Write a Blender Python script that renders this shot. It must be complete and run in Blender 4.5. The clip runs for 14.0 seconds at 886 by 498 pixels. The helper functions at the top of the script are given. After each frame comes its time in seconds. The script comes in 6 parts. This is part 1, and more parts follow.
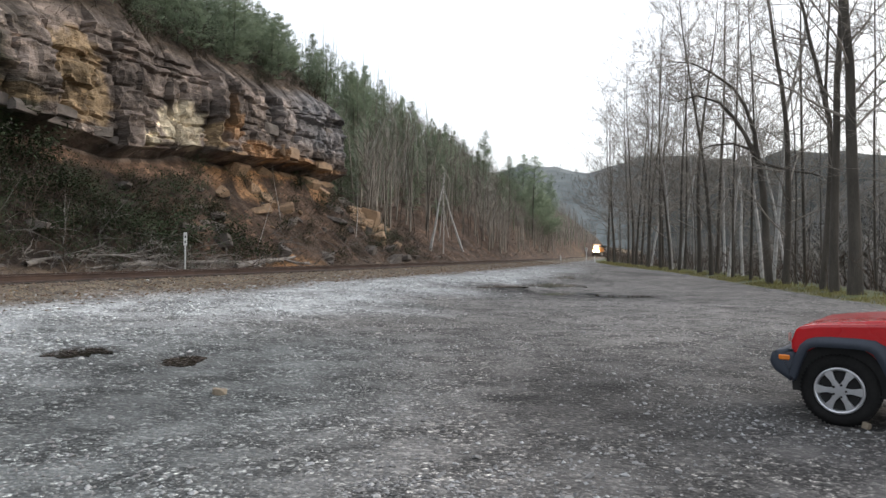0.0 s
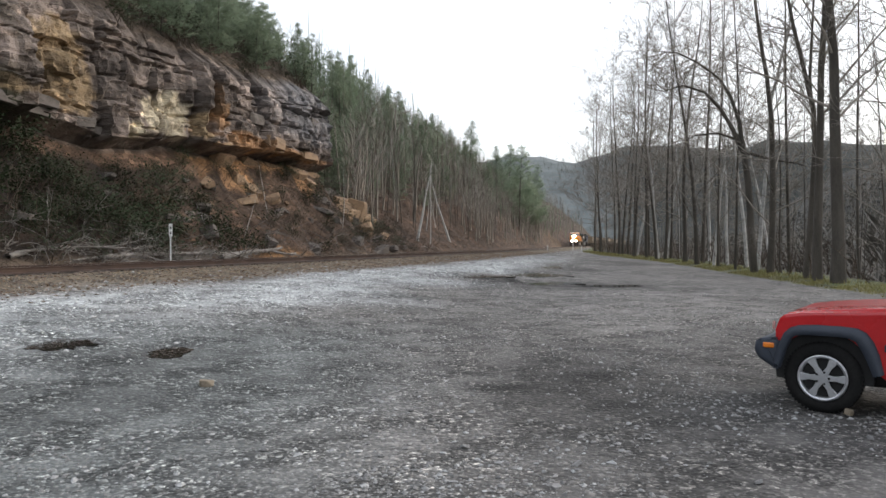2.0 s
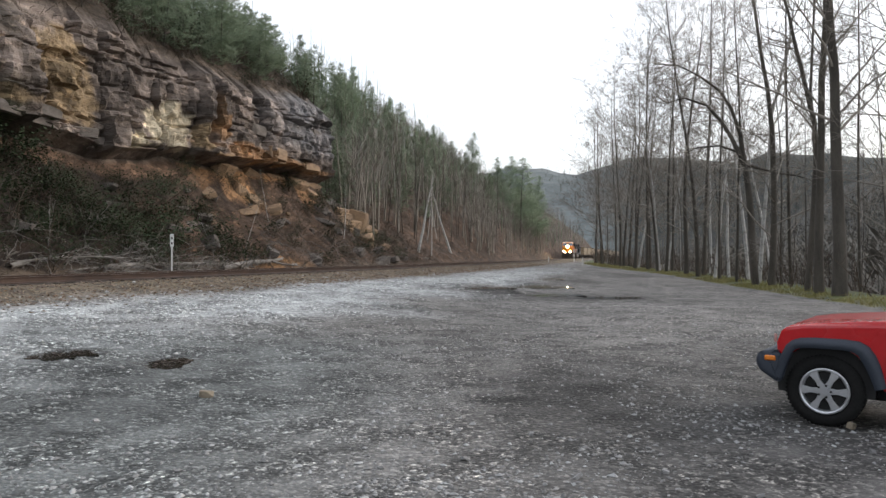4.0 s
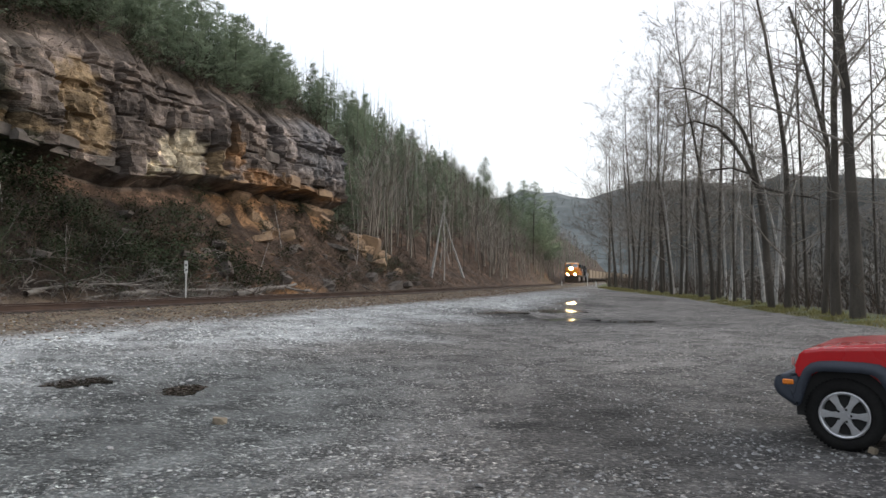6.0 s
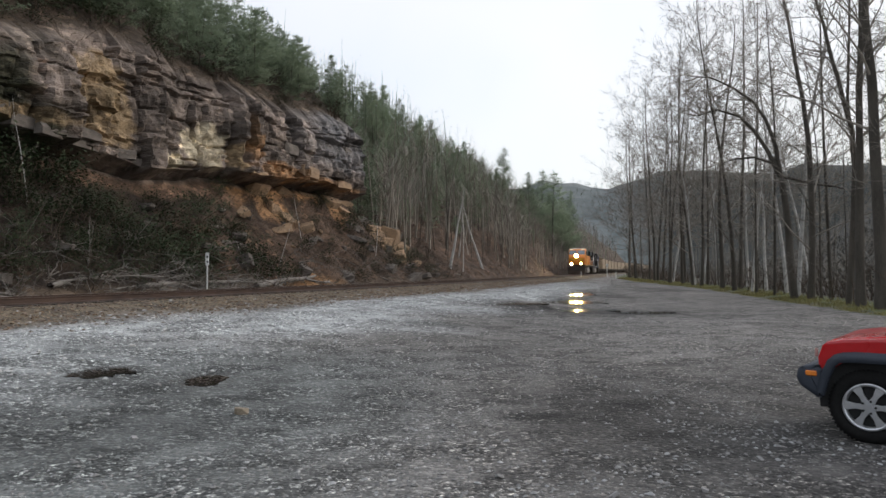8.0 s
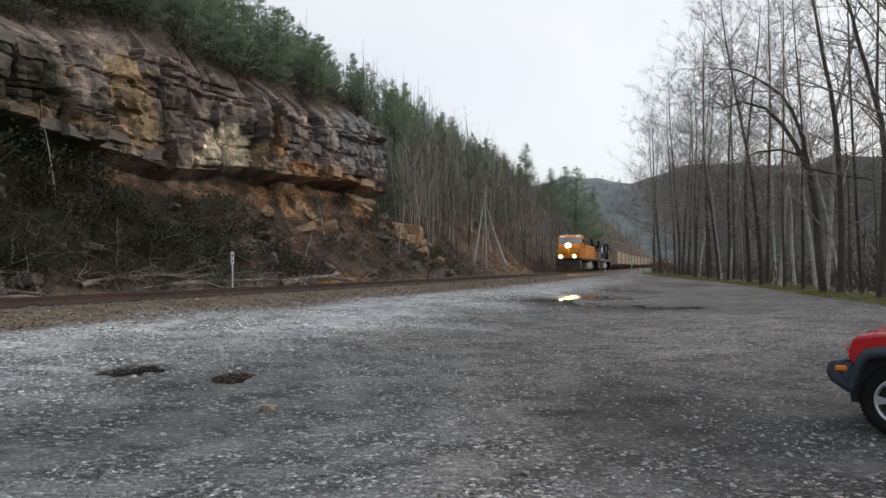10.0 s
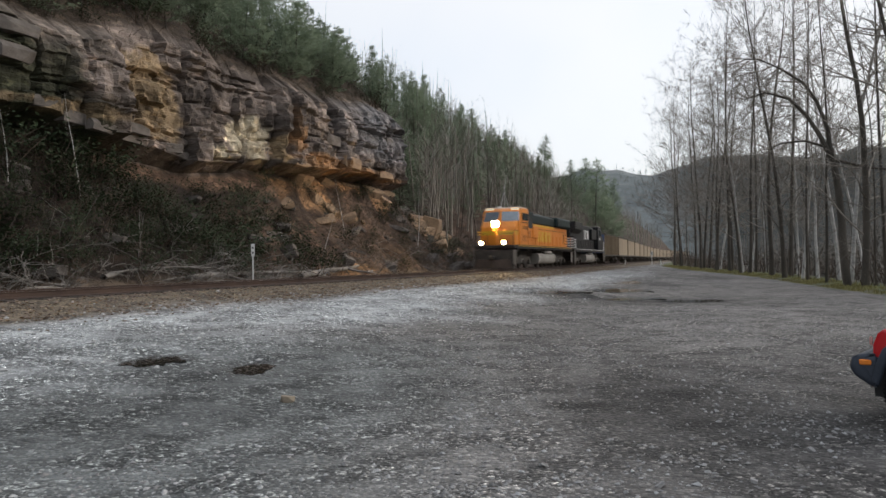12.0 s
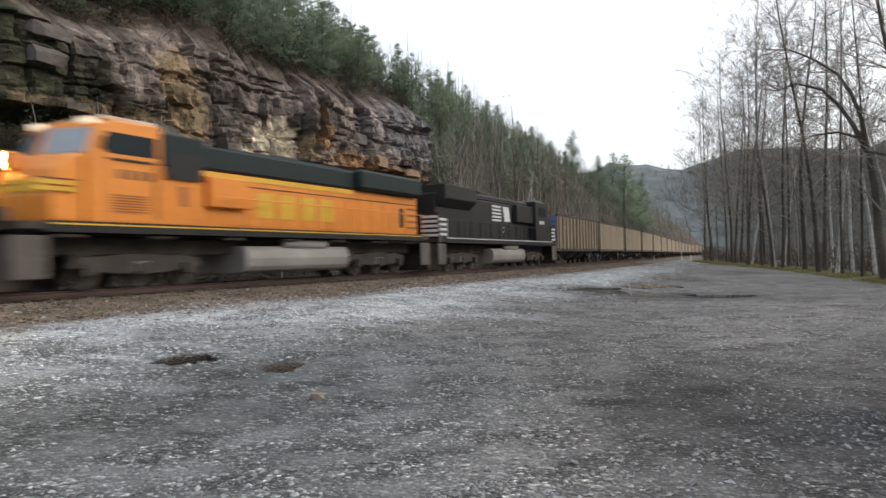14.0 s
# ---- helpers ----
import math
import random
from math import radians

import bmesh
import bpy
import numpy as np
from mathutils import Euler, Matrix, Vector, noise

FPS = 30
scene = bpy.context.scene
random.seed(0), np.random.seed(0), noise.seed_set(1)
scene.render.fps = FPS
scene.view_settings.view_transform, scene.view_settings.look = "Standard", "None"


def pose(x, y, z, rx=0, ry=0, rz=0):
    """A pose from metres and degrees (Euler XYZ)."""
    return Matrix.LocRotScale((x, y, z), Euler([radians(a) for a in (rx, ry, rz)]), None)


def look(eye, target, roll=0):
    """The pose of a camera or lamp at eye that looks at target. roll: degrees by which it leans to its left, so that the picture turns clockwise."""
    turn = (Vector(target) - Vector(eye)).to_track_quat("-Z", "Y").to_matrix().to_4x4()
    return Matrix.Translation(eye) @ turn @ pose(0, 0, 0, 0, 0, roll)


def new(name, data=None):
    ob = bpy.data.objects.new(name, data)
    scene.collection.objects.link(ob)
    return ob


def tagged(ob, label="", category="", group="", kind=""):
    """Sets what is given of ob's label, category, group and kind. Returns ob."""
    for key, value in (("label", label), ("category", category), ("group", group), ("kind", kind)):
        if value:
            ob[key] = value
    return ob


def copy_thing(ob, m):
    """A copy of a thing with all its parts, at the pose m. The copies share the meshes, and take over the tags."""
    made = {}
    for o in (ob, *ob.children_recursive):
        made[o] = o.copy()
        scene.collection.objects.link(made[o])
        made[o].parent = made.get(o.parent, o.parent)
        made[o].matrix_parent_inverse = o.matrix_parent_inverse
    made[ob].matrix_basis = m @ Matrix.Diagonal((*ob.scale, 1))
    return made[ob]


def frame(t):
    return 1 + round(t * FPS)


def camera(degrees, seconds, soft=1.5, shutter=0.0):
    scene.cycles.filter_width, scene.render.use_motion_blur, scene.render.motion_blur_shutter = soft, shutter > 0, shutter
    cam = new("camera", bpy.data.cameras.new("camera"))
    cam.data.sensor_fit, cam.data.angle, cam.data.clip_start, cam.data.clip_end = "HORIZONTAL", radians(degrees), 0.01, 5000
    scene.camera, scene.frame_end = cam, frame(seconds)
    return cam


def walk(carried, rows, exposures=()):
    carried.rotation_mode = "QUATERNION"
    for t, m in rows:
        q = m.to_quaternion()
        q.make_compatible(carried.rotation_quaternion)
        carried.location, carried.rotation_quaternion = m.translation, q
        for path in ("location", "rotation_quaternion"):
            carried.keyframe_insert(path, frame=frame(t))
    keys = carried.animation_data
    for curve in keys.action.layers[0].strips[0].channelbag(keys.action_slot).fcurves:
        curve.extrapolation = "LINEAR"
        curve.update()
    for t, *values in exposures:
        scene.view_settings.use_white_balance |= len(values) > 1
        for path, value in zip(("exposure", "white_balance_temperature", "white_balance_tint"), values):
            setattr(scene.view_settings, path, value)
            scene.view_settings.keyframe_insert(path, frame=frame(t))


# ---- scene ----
# ---------------------------------------------------------------- camera
EYE = (0.0, 0.0, 1.75)
cam = camera(62.43, 14.0, soft=1.5, shutter=0.8)
PATH = [
    (0.0, 90.387, -0.105, 0.0), (0.5, 90.281, 0.204, -0.055), (1.0, 90.238, 0.282, -0.052), (1.5, 89.231, 0.034, -1.024),
    (2.0, 89.624, 0.122, -1.011), (2.5, 90.048, 0.032, -1.081), (5.0, 91.492, -0.17, -0.755), (5.5, 92.379, -0.084, -0.545),
    (6.0, 92.449, 0.327, 0.069), (6.5, 92.514, 0.327, 0.519), (7.0, 92.806, 0.142, 0.607), (7.5, 92.402, 0.506, 1.001),
    (8.0, 91.775, 0.454, 1.557), (10.5, 91.464, 0.938, 3.638), (11.0, 91.314, 0.741, 3.883), (11.5, 91.202, 0.856, 4.462),
    (12.0, 90.965, 0.864, 4.852), (12.5, 90.556, 1.162, 4.777), (13.0, 90.77, 1.403, 5.23), (13.5, 90.485, 1.245, 5.844),
    (14.0, 90.782, 1.366, 6.985)]
walk(cam, [(t, pose(*EYE, rx, ry, rz)) for t, rx, ry, rz in PATH], exposures=[(0.0, 0.2), (1.5, 0.2), (5.0, 0.08), (6.5, -0.05), (7.5, -0.14), (8.0, -0.19), (11.0, -0.30), (12.5, -0.18), (13.5, -0.01), (14.0, 0.03)])

# ---------------------------------------------------------------- sky and sun (bright overcast, late in the day)
SUN_EL, SUN_AZ = radians(24), radians(70)      # over the far side of the river valley
world = bpy.data.worlds.new("overcast_sky")
scene.world = world
world.use_nodes = True
wn, wl = world.node_tree.nodes, world.node_tree.links
wn.clear()
sky = wn.new("ShaderNodeTexSky")
sky.sky_type, sky.sun_disc, sky.sun_elevation, sky.sun_rotation = "NISHITA", False, SUN_EL, SUN_AZ
sky.air_density, sky.dust_density = 1.0, 4.0
blue = wn.new("ShaderNodeBackground")
blue.inputs["Strength"].default_value = 0.06
cloud = wn.new("ShaderNodeBackground")
wtc = wn.new("ShaderNodeTexCoord")
wno = wn.new("ShaderNodeTexNoise")
wno.inputs["Scale"].default_value, wno.inputs["Detail"].default_value = 1.6, 4.0
wra = wn.new("ShaderNodeValToRGB")
wra.color_ramp.elements[0].position, wra.color_ramp.elements[0].color = 0.35, (0.80, 0.87, 0.97, 1)
wra.color_ramp.elements[1].position, wra.color_ramp.elements[1].color = 0.65, (0.99, 0.99, 1.0, 1)
wl.new(wtc.outputs["Generated"], wno.inputs["Vector"])
wl.new(wno.outputs["Fac"], wra.inputs["Fac"])
wl.new(wra.outputs["Color"], cloud.inputs["Color"])
cloud.inputs["Strength"].default_value = 0.98
wadd = wn.new("ShaderNodeAddShader")
wout = wn.new("ShaderNodeOutputWorld")
wl.new(sky.outputs["Color"], blue.inputs["Color"])
wl.new(blue.outputs["Background"], wadd.inputs[0])
wl.new(cloud.outputs["Background"], wadd.inputs[1])
wl.new(wadd.outputs["Shader"], wout.inputs["Surface"])
sun = new("sun", bpy.data.lights.new("sun", "SUN"))
sun.data.energy, sun.data.angle, sun.data.color = 1.5, radians(40), (1.0, 0.95, 0.9)
sun.matrix_world = look((60 * math.sin(SUN_AZ), 60 * math.cos(SUN_AZ), 30), (0, 0, 0))

# ---------------------------------------------------------------- materials


def mat(name, a, b=None, rough=0.8, metal=0.0, scale=3.0, fine=40.0, bump=0.15, depth=0.02, tint=False, per=0.0, coat=0.0, spec=0.35, stretch=(1, 1, 1), cells=0.0, cellmix=0.85, thin=0.0):
    """A surface in two shades a and b, mixed by a coarse and a fine noise, with a fine relief."""
    m = bpy.data.materials.new(name)
    m.use_nodes = True
    n, l = m.node_tree.nodes, m.node_tree.links
    s = n["Principled BSDF"]
    s.inputs["Roughness"].default_value, s.inputs["Metallic"].default_value = rough, metal
    s.inputs["Coat Weight"].default_value, s.inputs["Specular IOR Level"].default_value = coat, spec
    b = b or tuple(c * 0.6 for c in a)
    tc = n.new("ShaderNodeTexCoord")
    mp = n.new("ShaderNodeMapping")
    mp.inputs["Scale"].default_value = stretch
    l.new(tc.outputs["Object"], mp.inputs["Vector"])
    facs = []
    for sc, de in ((scale, 5.0), (fine, 3.0)):
        t = n.new("ShaderNodeTexNoise")
        t.inputs["Scale"].default_value, t.inputs["Detail"].default_value = sc, de
        l.new(mp.outputs["Vector"], t.inputs["Vector"])
        facs.append(t)
    mx = n.new("ShaderNodeMath")
    mx.operation = "MULTIPLY_ADD"
    l.new(facs[1].outputs["Fac"], mx.inputs[0])
    mx.inputs[1].default_value = 0.6
    l.new(facs[0].outputs["Fac"], mx.inputs[2])
    ra = n.new("ShaderNodeMapRange")
    ra.inputs["From Min"].default_value, ra.inputs["From Max"].default_value = 0.55, 1.05
    l.new(mx.outputs["Value"], ra.inputs["Value"])
    mix = n.new("ShaderNodeMix")
    mix.data_type = "RGBA"
    mix.inputs["A"].default_value, mix.inputs["B"].default_value = (*a, 1), (*b, 1)
    l.new(ra.outputs["Result"], mix.inputs["Factor"])
    col = mix.outputs["Result"]
    high = mx.outputs["Value"]
    if cells:
        # loose stones: each cell has a shade of its own and a rounded top
        for k, sc in enumerate((cells, cells * 2.6)):
            vo = n.new("ShaderNodeTexVoronoi")
            vo.inputs["Scale"].default_value = sc
            l.new(mp.outputs["Vector"], vo.inputs["Vector"])
            sp = n.new("ShaderNodeSeparateColor")
            l.new(vo.outputs["Color"], sp.inputs["Color"])
            cr = n.new("ShaderNodeValToRGB")
            e = cr.color_ramp.elements
            e[0].position, e[0].color, e[1].position, e[1].color = 0.0, (0.42, 0.42, 0.42, 1), 0.78, (0.95, 0.95, 0.95, 1)
            hi = e.new(1.0)
            hi.color = (3.3, 3.28, 3.2, 1)
            l.new(sp.outputs["Red"], cr.inputs["Fac"])
            mu = n.new("ShaderNodeMix")
            mu.data_type, mu.blend_type = "RGBA", "MULTIPLY"
            # stones lie in drifts, with smoother dust between them
            dr = n.new("ShaderNodeMapRange")
            dr.inputs["From Min"].default_value, dr.inputs["From Max"].default_value = 0.40, 0.60
            dr.inputs["To Min"].default_value, dr.inputs["To Max"].default_value = cellmix * 0.35, min(1.0, cellmix * 1.15)
            l.new(facs[0].outputs["Fac"], dr.inputs["Value"])
            l.new(dr.outputs["Result"], mu.inputs["Factor"])
            l.new(col, mu.inputs["A"])
            l.new(cr.outputs["Color"], mu.inputs["B"])
            col = mu.outputs["Result"]
            if k == 0:
                sb = n.new("ShaderNodeMath")
                sb.operation = "SUBTRACT"
                l.new(mx.outputs["Value"], sb.inputs[0])
                l.new(vo.outputs["Distance"], sb.inputs[1])
                high = sb.outputs["Value"]
    if tint:
        at = n.new("ShaderNodeAttribute")
        at.attribute_name = "tint"
        mm = n.new("ShaderNodeMix")
        mm.data_type, mm.blend_type = "RGBA", "MULTIPLY"
        mm.inputs["Factor"].default_value = 1.0
        l.new(col, mm.inputs["A"])
        l.new(at.outputs["Color"], mm.inputs["B"])
        col = mm.outputs["Result"]
    if per:
        oi = n.new("ShaderNodeObjectInfo")
        ge = n.new("ShaderNodeNewGeometry")
        su = n.new("ShaderNodeMath")
        su.operation = "ADD"
        l.new(oi.outputs["Random"], su.inputs[0])
        l.new(ge.outputs["Random Per Island"], su.inputs[1])
        hv = n.new("ShaderNodeMapRange")
        hv.inputs["From Max"].default_value = 2.0
        hv.inputs["To Min"].default_value, hv.inputs["To Max"].default_value = 1 - per, 1 + per
        l.new(su.outputs["Value"], hv.inputs["Value"])
        hs = n.new("ShaderNodeHueSaturation")
        l.new(hv.outputs["Result"], hs.inputs["Value"])
        l.new(col, hs.inputs["Color"])
        col = hs.outputs["Color"]
    l.new(col, s.inputs["Base Color"])
    if bump:
        bp = n.new("ShaderNodeBump")
        bp.inputs["Strength"].default_value, bp.inputs["Distance"].default_value = bump, depth
        l.new(high, bp.inputs["Height"])
        l.new(bp.outputs["Normal"], s.inputs["Normal"])
    rr = n.new("ShaderNodeMapRange")
    rr.inputs["To Min"].default_value, rr.inputs["To Max"].default_value = max(0.02, rough - 0.1), min(1, rough + 0.1)
    l.new(facs[0].outputs["Fac"], rr.inputs["Value"])
    l.new(rr.outputs["Result"], s.inputs["Roughness"])
    if thin:
        # needles and leaves let part of the light through
        tl = n.new("ShaderNodeBsdfTranslucent")
        l.new(col, tl.inputs["Color"])
        ms = n.new("ShaderNodeMixShader")
        ms.inputs["Fac"].default_value = thin
        l.new(s.outputs["BSDF"], ms.inputs[1])
        l.new(tl.outputs["BSDF"], ms.inputs[2])
        l.new(ms.outputs["Shader"], n["Material Output"].inputs["Surface"])
    return m


def glow(name, colour, strength):
    m = bpy.data.materials.new(name)
    m.use_nodes = True
    s = m.node_tree.nodes["Principled BSDF"]
    s.inputs["Base Color"].default_value = (*colour, 1)
    s.inputs["Emission Color"].default_value = (*colour, 1)
    s.inputs["Emission Strength"].default_value = strength
    return m


M = {
    "gravel": mat("gravel", (0.186, 0.190, 0.188), (0.073, 0.0755, 0.0745), 0.9, scale=1.3, fine=26, bump=0.8, depth=0.03, tint=True, cells=17.0),
    "stones": mat("stones", (0.27, 0.265, 0.26), (0.13, 0.128, 0.125), 0.9, scale=5, fine=60, bump=0.3, per=0.55),
    "white_stones": mat("white_stones", (0.45, 0.45, 0.445), (0.26, 0.26, 0.255), 0.9, scale=5, fine=60, bump=0.3, per=0.4),
    "ballast": mat("ballast", (0.25, 0.19, 0.15), (0.11, 0.085, 0.07), 0.95, scale=2, fine=30, bump=0.5, per=0.5),
    "rock": mat("rock", (0.9, 0.88, 0.86), (0.5, 0.47, 0.45), 0.9, scale=1.1, fine=9, bump=1.0, depth=0.12, tint=True, stretch=(1, 1, 1.8), cells=1.3, cellmix=0.4),
    "boulder": mat("boulder", (0.15, 0.13, 0.115), (0.07, 0.06, 0.052), 0.9, scale=1.5, fine=14, bump=0.7, depth=0.05, per=0.3),
    "sandstone": mat("sandstone", (0.36, 0.24, 0.145), (0.16, 0.115, 0.08), 0.9, scale=1.2, fine=14, bump=0.7, depth=0.06, per=0.35),
    "grass": mat("grass", (0.16, 0.165, 0.05), (0.25, 0.205, 0.09), 0.9, scale=2, fine=30, bump=0.2, per=0.4),
    "bark": mat("bark", (0.095, 0.083, 0.068), (0.04, 0.035, 0.029), 0.95, scale=2, fine=30, bump=0.6, depth=0.03, per=0.25, stretch=(1, 1, 0.25)),
    "twig": mat("twig", (0.27, 0.24, 0.205), (0.17, 0.152, 0.128), 0.95, scale=2, fine=30, bump=0.0, per=0.3),
    "birch": mat("birch", (0.60, 0.58, 0.55), (0.26, 0.25, 0.235), 0.8, scale=3, fine=18, bump=0.3, per=0.2, stretch=(1, 1, 2.5)),
    "needles": mat("needles", (0.19, 0.24, 0.155), (0.25, 0.295, 0.215), 0.9, scale=0.6, fine=6, bump=0.0, per=0.4, spec=0.15, thin=0.5),
    "far_conifer": mat("far_conifer", (0.035, 0.05, 0.04), (0.06, 0.075, 0.06), 1.0, scale=0.05, fine=0.6, bump=0.0, per=0.3),
    "far_bare": mat("far_bare", (0.16, 0.15, 0.135), (0.075, 0.075, 0.066), 1.0, scale=0.05, fine=0.6, bump=0.0, per=0.3),
    "leaves": mat("leaves", (0.022, 0.034, 0.016), (0.045, 0.06, 0.028), 0.75, spec=0.2, scale=1, fine=8, bump=0.0, per=0.45),
    "brush": mat("brush", (0.10, 0.076, 0.056), (0.05, 0.038, 0.029), 0.95, scale=1, fine=8, bump=0.0, per=0.4),
    "deadwood": mat("deadwood", (0.29, 0.265, 0.24), (0.13, 0.118, 0.105), 0.9, scale=2, fine=24, bump=0.4, per=0.3, stretch=(1, 1, 0.3)),
    "rail": mat("rail", (0.10, 0.065, 0.05), (0.05, 0.035, 0.03), 0.6, 0.4, scale=1, fine=30, bump=0.2),
    "railhead": mat("railhead", (0.45, 0.44, 0.43), (0.25, 0.23, 0.22), 0.3, 0.9, scale=0.6, fine=20, bump=0.05),
    "tie": mat("tie", (0.09, 0.072, 0.06), (0.045, 0.036, 0.03), 0.9, scale=3, fine=40, bump=0.5, per=0.3, stretch=(0.3, 1, 1)),
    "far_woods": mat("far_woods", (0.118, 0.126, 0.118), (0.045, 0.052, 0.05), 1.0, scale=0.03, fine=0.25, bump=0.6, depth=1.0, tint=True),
    # lightened to sit with the haze painted on the far hills
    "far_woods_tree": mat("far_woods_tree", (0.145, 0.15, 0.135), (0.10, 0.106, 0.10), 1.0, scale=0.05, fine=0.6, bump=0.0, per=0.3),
    "orange": mat("orange", (0.82, 0.29, 0.035), (0.66, 0.215, 0.03), 0.42, scale=0.5, fine=8, bump=0.03, coat=0.15),
    "loco_yellow": mat("loco_yellow", (0.75, 0.45, 0.04), (0.60, 0.34, 0.03), 0.45, scale=0.8, fine=8, bump=0.03),
    "loco_green": mat("loco_green", (0.010, 0.021, 0.021), (0.016, 0.026, 0.026), 0.6, spec=0.2, scale=0.7, fine=8, bump=0.03),
    "loco_black": mat("loco_black", (0.011, 0.011, 0.012), (0.022, 0.021, 0.021), 0.55, spec=0.25, scale=0.7, fine=8, bump=0.04),
    "plough_brown": mat("plough_brown", (0.085, 0.06, 0.045), (0.045, 0.034, 0.027), 0.85, scale=1.5, fine=14, bump=0.1),
    "grime": mat("grime", (0.078, 0.065, 0.054), (0.035, 0.03, 0.026), 0.85, scale=1.5, fine=14, bump=0.2),
    "tank_grey": mat("tank_grey", (0.34, 0.325, 0.30), (0.22, 0.20, 0.18), 0.6, scale=0.9, fine=8, bump=0.05),
    "cab_roof": mat("cab_roof", (0.62, 0.52, 0.42), (0.5, 0.36, 0.24), 0.5, scale=0.8, fine=8, bump=0.03),
    "white_paint": mat("white_paint", (0.75, 0.75, 0.74), (0.6, 0.6, 0.58), 0.6, scale=1.5, fine=14, bump=0.05),
    "hopper": mat("hopper", (0.31, 0.245, 0.165), (0.215, 0.165, 0.115), 0.7, scale=0.5, fine=6, bump=0.08, per=0.12, stretch=(1, 1, 0.35)),
    "coal": mat("coal", (0.02, 0.02, 0.02), (0.045, 0.044, 0.043), 0.8, scale=2, fine=9, bump=0.8, depth=0.08),
    "blue_end": mat("blue_end", (0.14, 0.20, 0.38), (0.09, 0.12, 0.22), 0.6, scale=0.8, fine=8, bump=0.05),
    "glass": mat("glass", (0.03, 0.04, 0.045), (0.02, 0.025, 0.03), 0.08, scale=0.5, fine=3, bump=0.0, spec=0.9),
    "car_red": mat("car_red", (0.48, 0.010, 0.014), (0.41, 0.008, 0.011), 0.28, scale=0.8, fine=30, bump=0.0, coat=0.6),
    "car_trim": mat("car_trim", (0.026, 0.033, 0.046), (0.042, 0.05, 0.066), 0.55, scale=2, fine=60, bump=0.08),
    "tyre": mat("tyre", (0.010, 0.010, 0.010), (0.02, 0.0195, 0.019), 0.9, spec=0.15, scale=3, fine=40, bump=0.2),
    "alloy": mat("alloy", (0.62, 0.63, 0.65), (0.48, 0.49, 0.51), 0.32, 0.75, scale=3, fine=30, bump=0.02),
    "amber": mat("amber", (0.75, 0.22, 0.02), (0.6, 0.16, 0.02), 0.2, scale=3, fine=30, bump=0.02, coat=0.6),
    "sign_white": mat("sign_white", (0.72, 0.72, 0.70), (0.5, 0.5, 0.48), 0.7, scale=5, fine=40, bump=0.05),
    "dark": mat("dark", (0.012, 0.012, 0.012), (0.02, 0.02, 0.02), 0.7, scale=3, fine=20, bump=0.02),
    "leaf_litter": mat("leaf_litter", (0.085, 0.055, 0.038), (0.035, 0.025, 0.018), 0.7, scale=4, fine=40, bump=0.6, depth=0.02, per=0.4),
    "water": mat("water", (0.028, 0.023, 0.019), (0.015, 0.013, 0.012), 0.06, scale=1.2, fine=9, bump=0.04, depth=0.01, spec=0.6),
    "dusty_steel": mat("dusty_steel", (0.15, 0.13, 0.11), (0.08, 0.07, 0.06), 0.8, scale=1.5, fine=14, bump=0.1),
    "tan_stone": mat("tan_stone", (0.27, 0.225, 0.17), (0.17, 0.14, 0.10), 0.9, scale=5, fine=40, bump=0.3),
    # pale base colour stands in for the sky mirrored in the glass
    "windscreen": mat("windscreen", (0.20, 0.24, 0.28), (0.13, 0.16, 0.19), 0.05, scale=0.5, fine=3, bump=0.0, spec=1.0, coat=1.0),
    "rust_mark": mat("rust_mark", (0.30, 0.11, 0.03), (0.20, 0.08, 0.03), 0.6, scale=2, fine=20, bump=0.0),
    "orange_dark": mat("orange_dark", (0.42, 0.15, 0.03), (0.30, 0.10, 0.03), 0.6, scale=2, fine=20, bump=0.0),
    "white_faded": mat("white_faded", (0.36, 0.31, 0.25), (0.27, 0.22, 0.16), 0.7, scale=2, fine=20, bump=0.0),
    "lens_clear": mat("lens_clear", (0.5, 0.32, 0.28), (0.4, 0.2, 0.18), 0.1, scale=2, fine=20, bump=0.0, coat=0.8),
    "dry_leaf": mat("dry_leaf", (0.24, 0.15, 0.08), (0.13, 0.08, 0.045), 0.85, scale=2, fine=20, bump=0.0, per=0.5),
    "headlight": glow("headlight", (1.0, 0.68, 0.28), 1300.0),
    "lamp_lens": glow("lamp_lens", (1.0, 0.85, 0.6), 0.5),
}

# ---------------------------------------------------------------- small mesh tools


def mesh(name, verts, faces, material, smooth=False):
    me = bpy.data.meshes.new(name)
    me.from_pydata(verts, [], faces)
    for m in material if isinstance(material, (list, tuple)) else [material]:
        me.materials.append(m)
    if smooth:
        me.polygons.foreach_set("use_smooth", [True] * len(me.polygons))
    me.update()
    return me


def part(name, bm, material, parent=None, label="", smooth=False):
    """Links a bmesh, a mesh or (verts, faces) as one object under its thing."""
    if isinstance(bm, bmesh.types.BMesh):
        me = bpy.data.meshes.new(name)
        bm.to_mesh(me)
        bm.free()
        me.materials.append(material)
        if smooth:
            me.polygons.foreach_set("use_smooth", [True] * len(me.polygons))
    elif isinstance(bm, tuple):
        me = mesh(name, bm[0], bm[1], material, smooth)
    else:
        me = bm
    ob = new(name, me)
    ob.parent = parent
    if label:
        ob["label"] = label
    return ob


def thing(name, label, category, group="", kind=""):
    return tagged(new(name), label, category, group, kind)


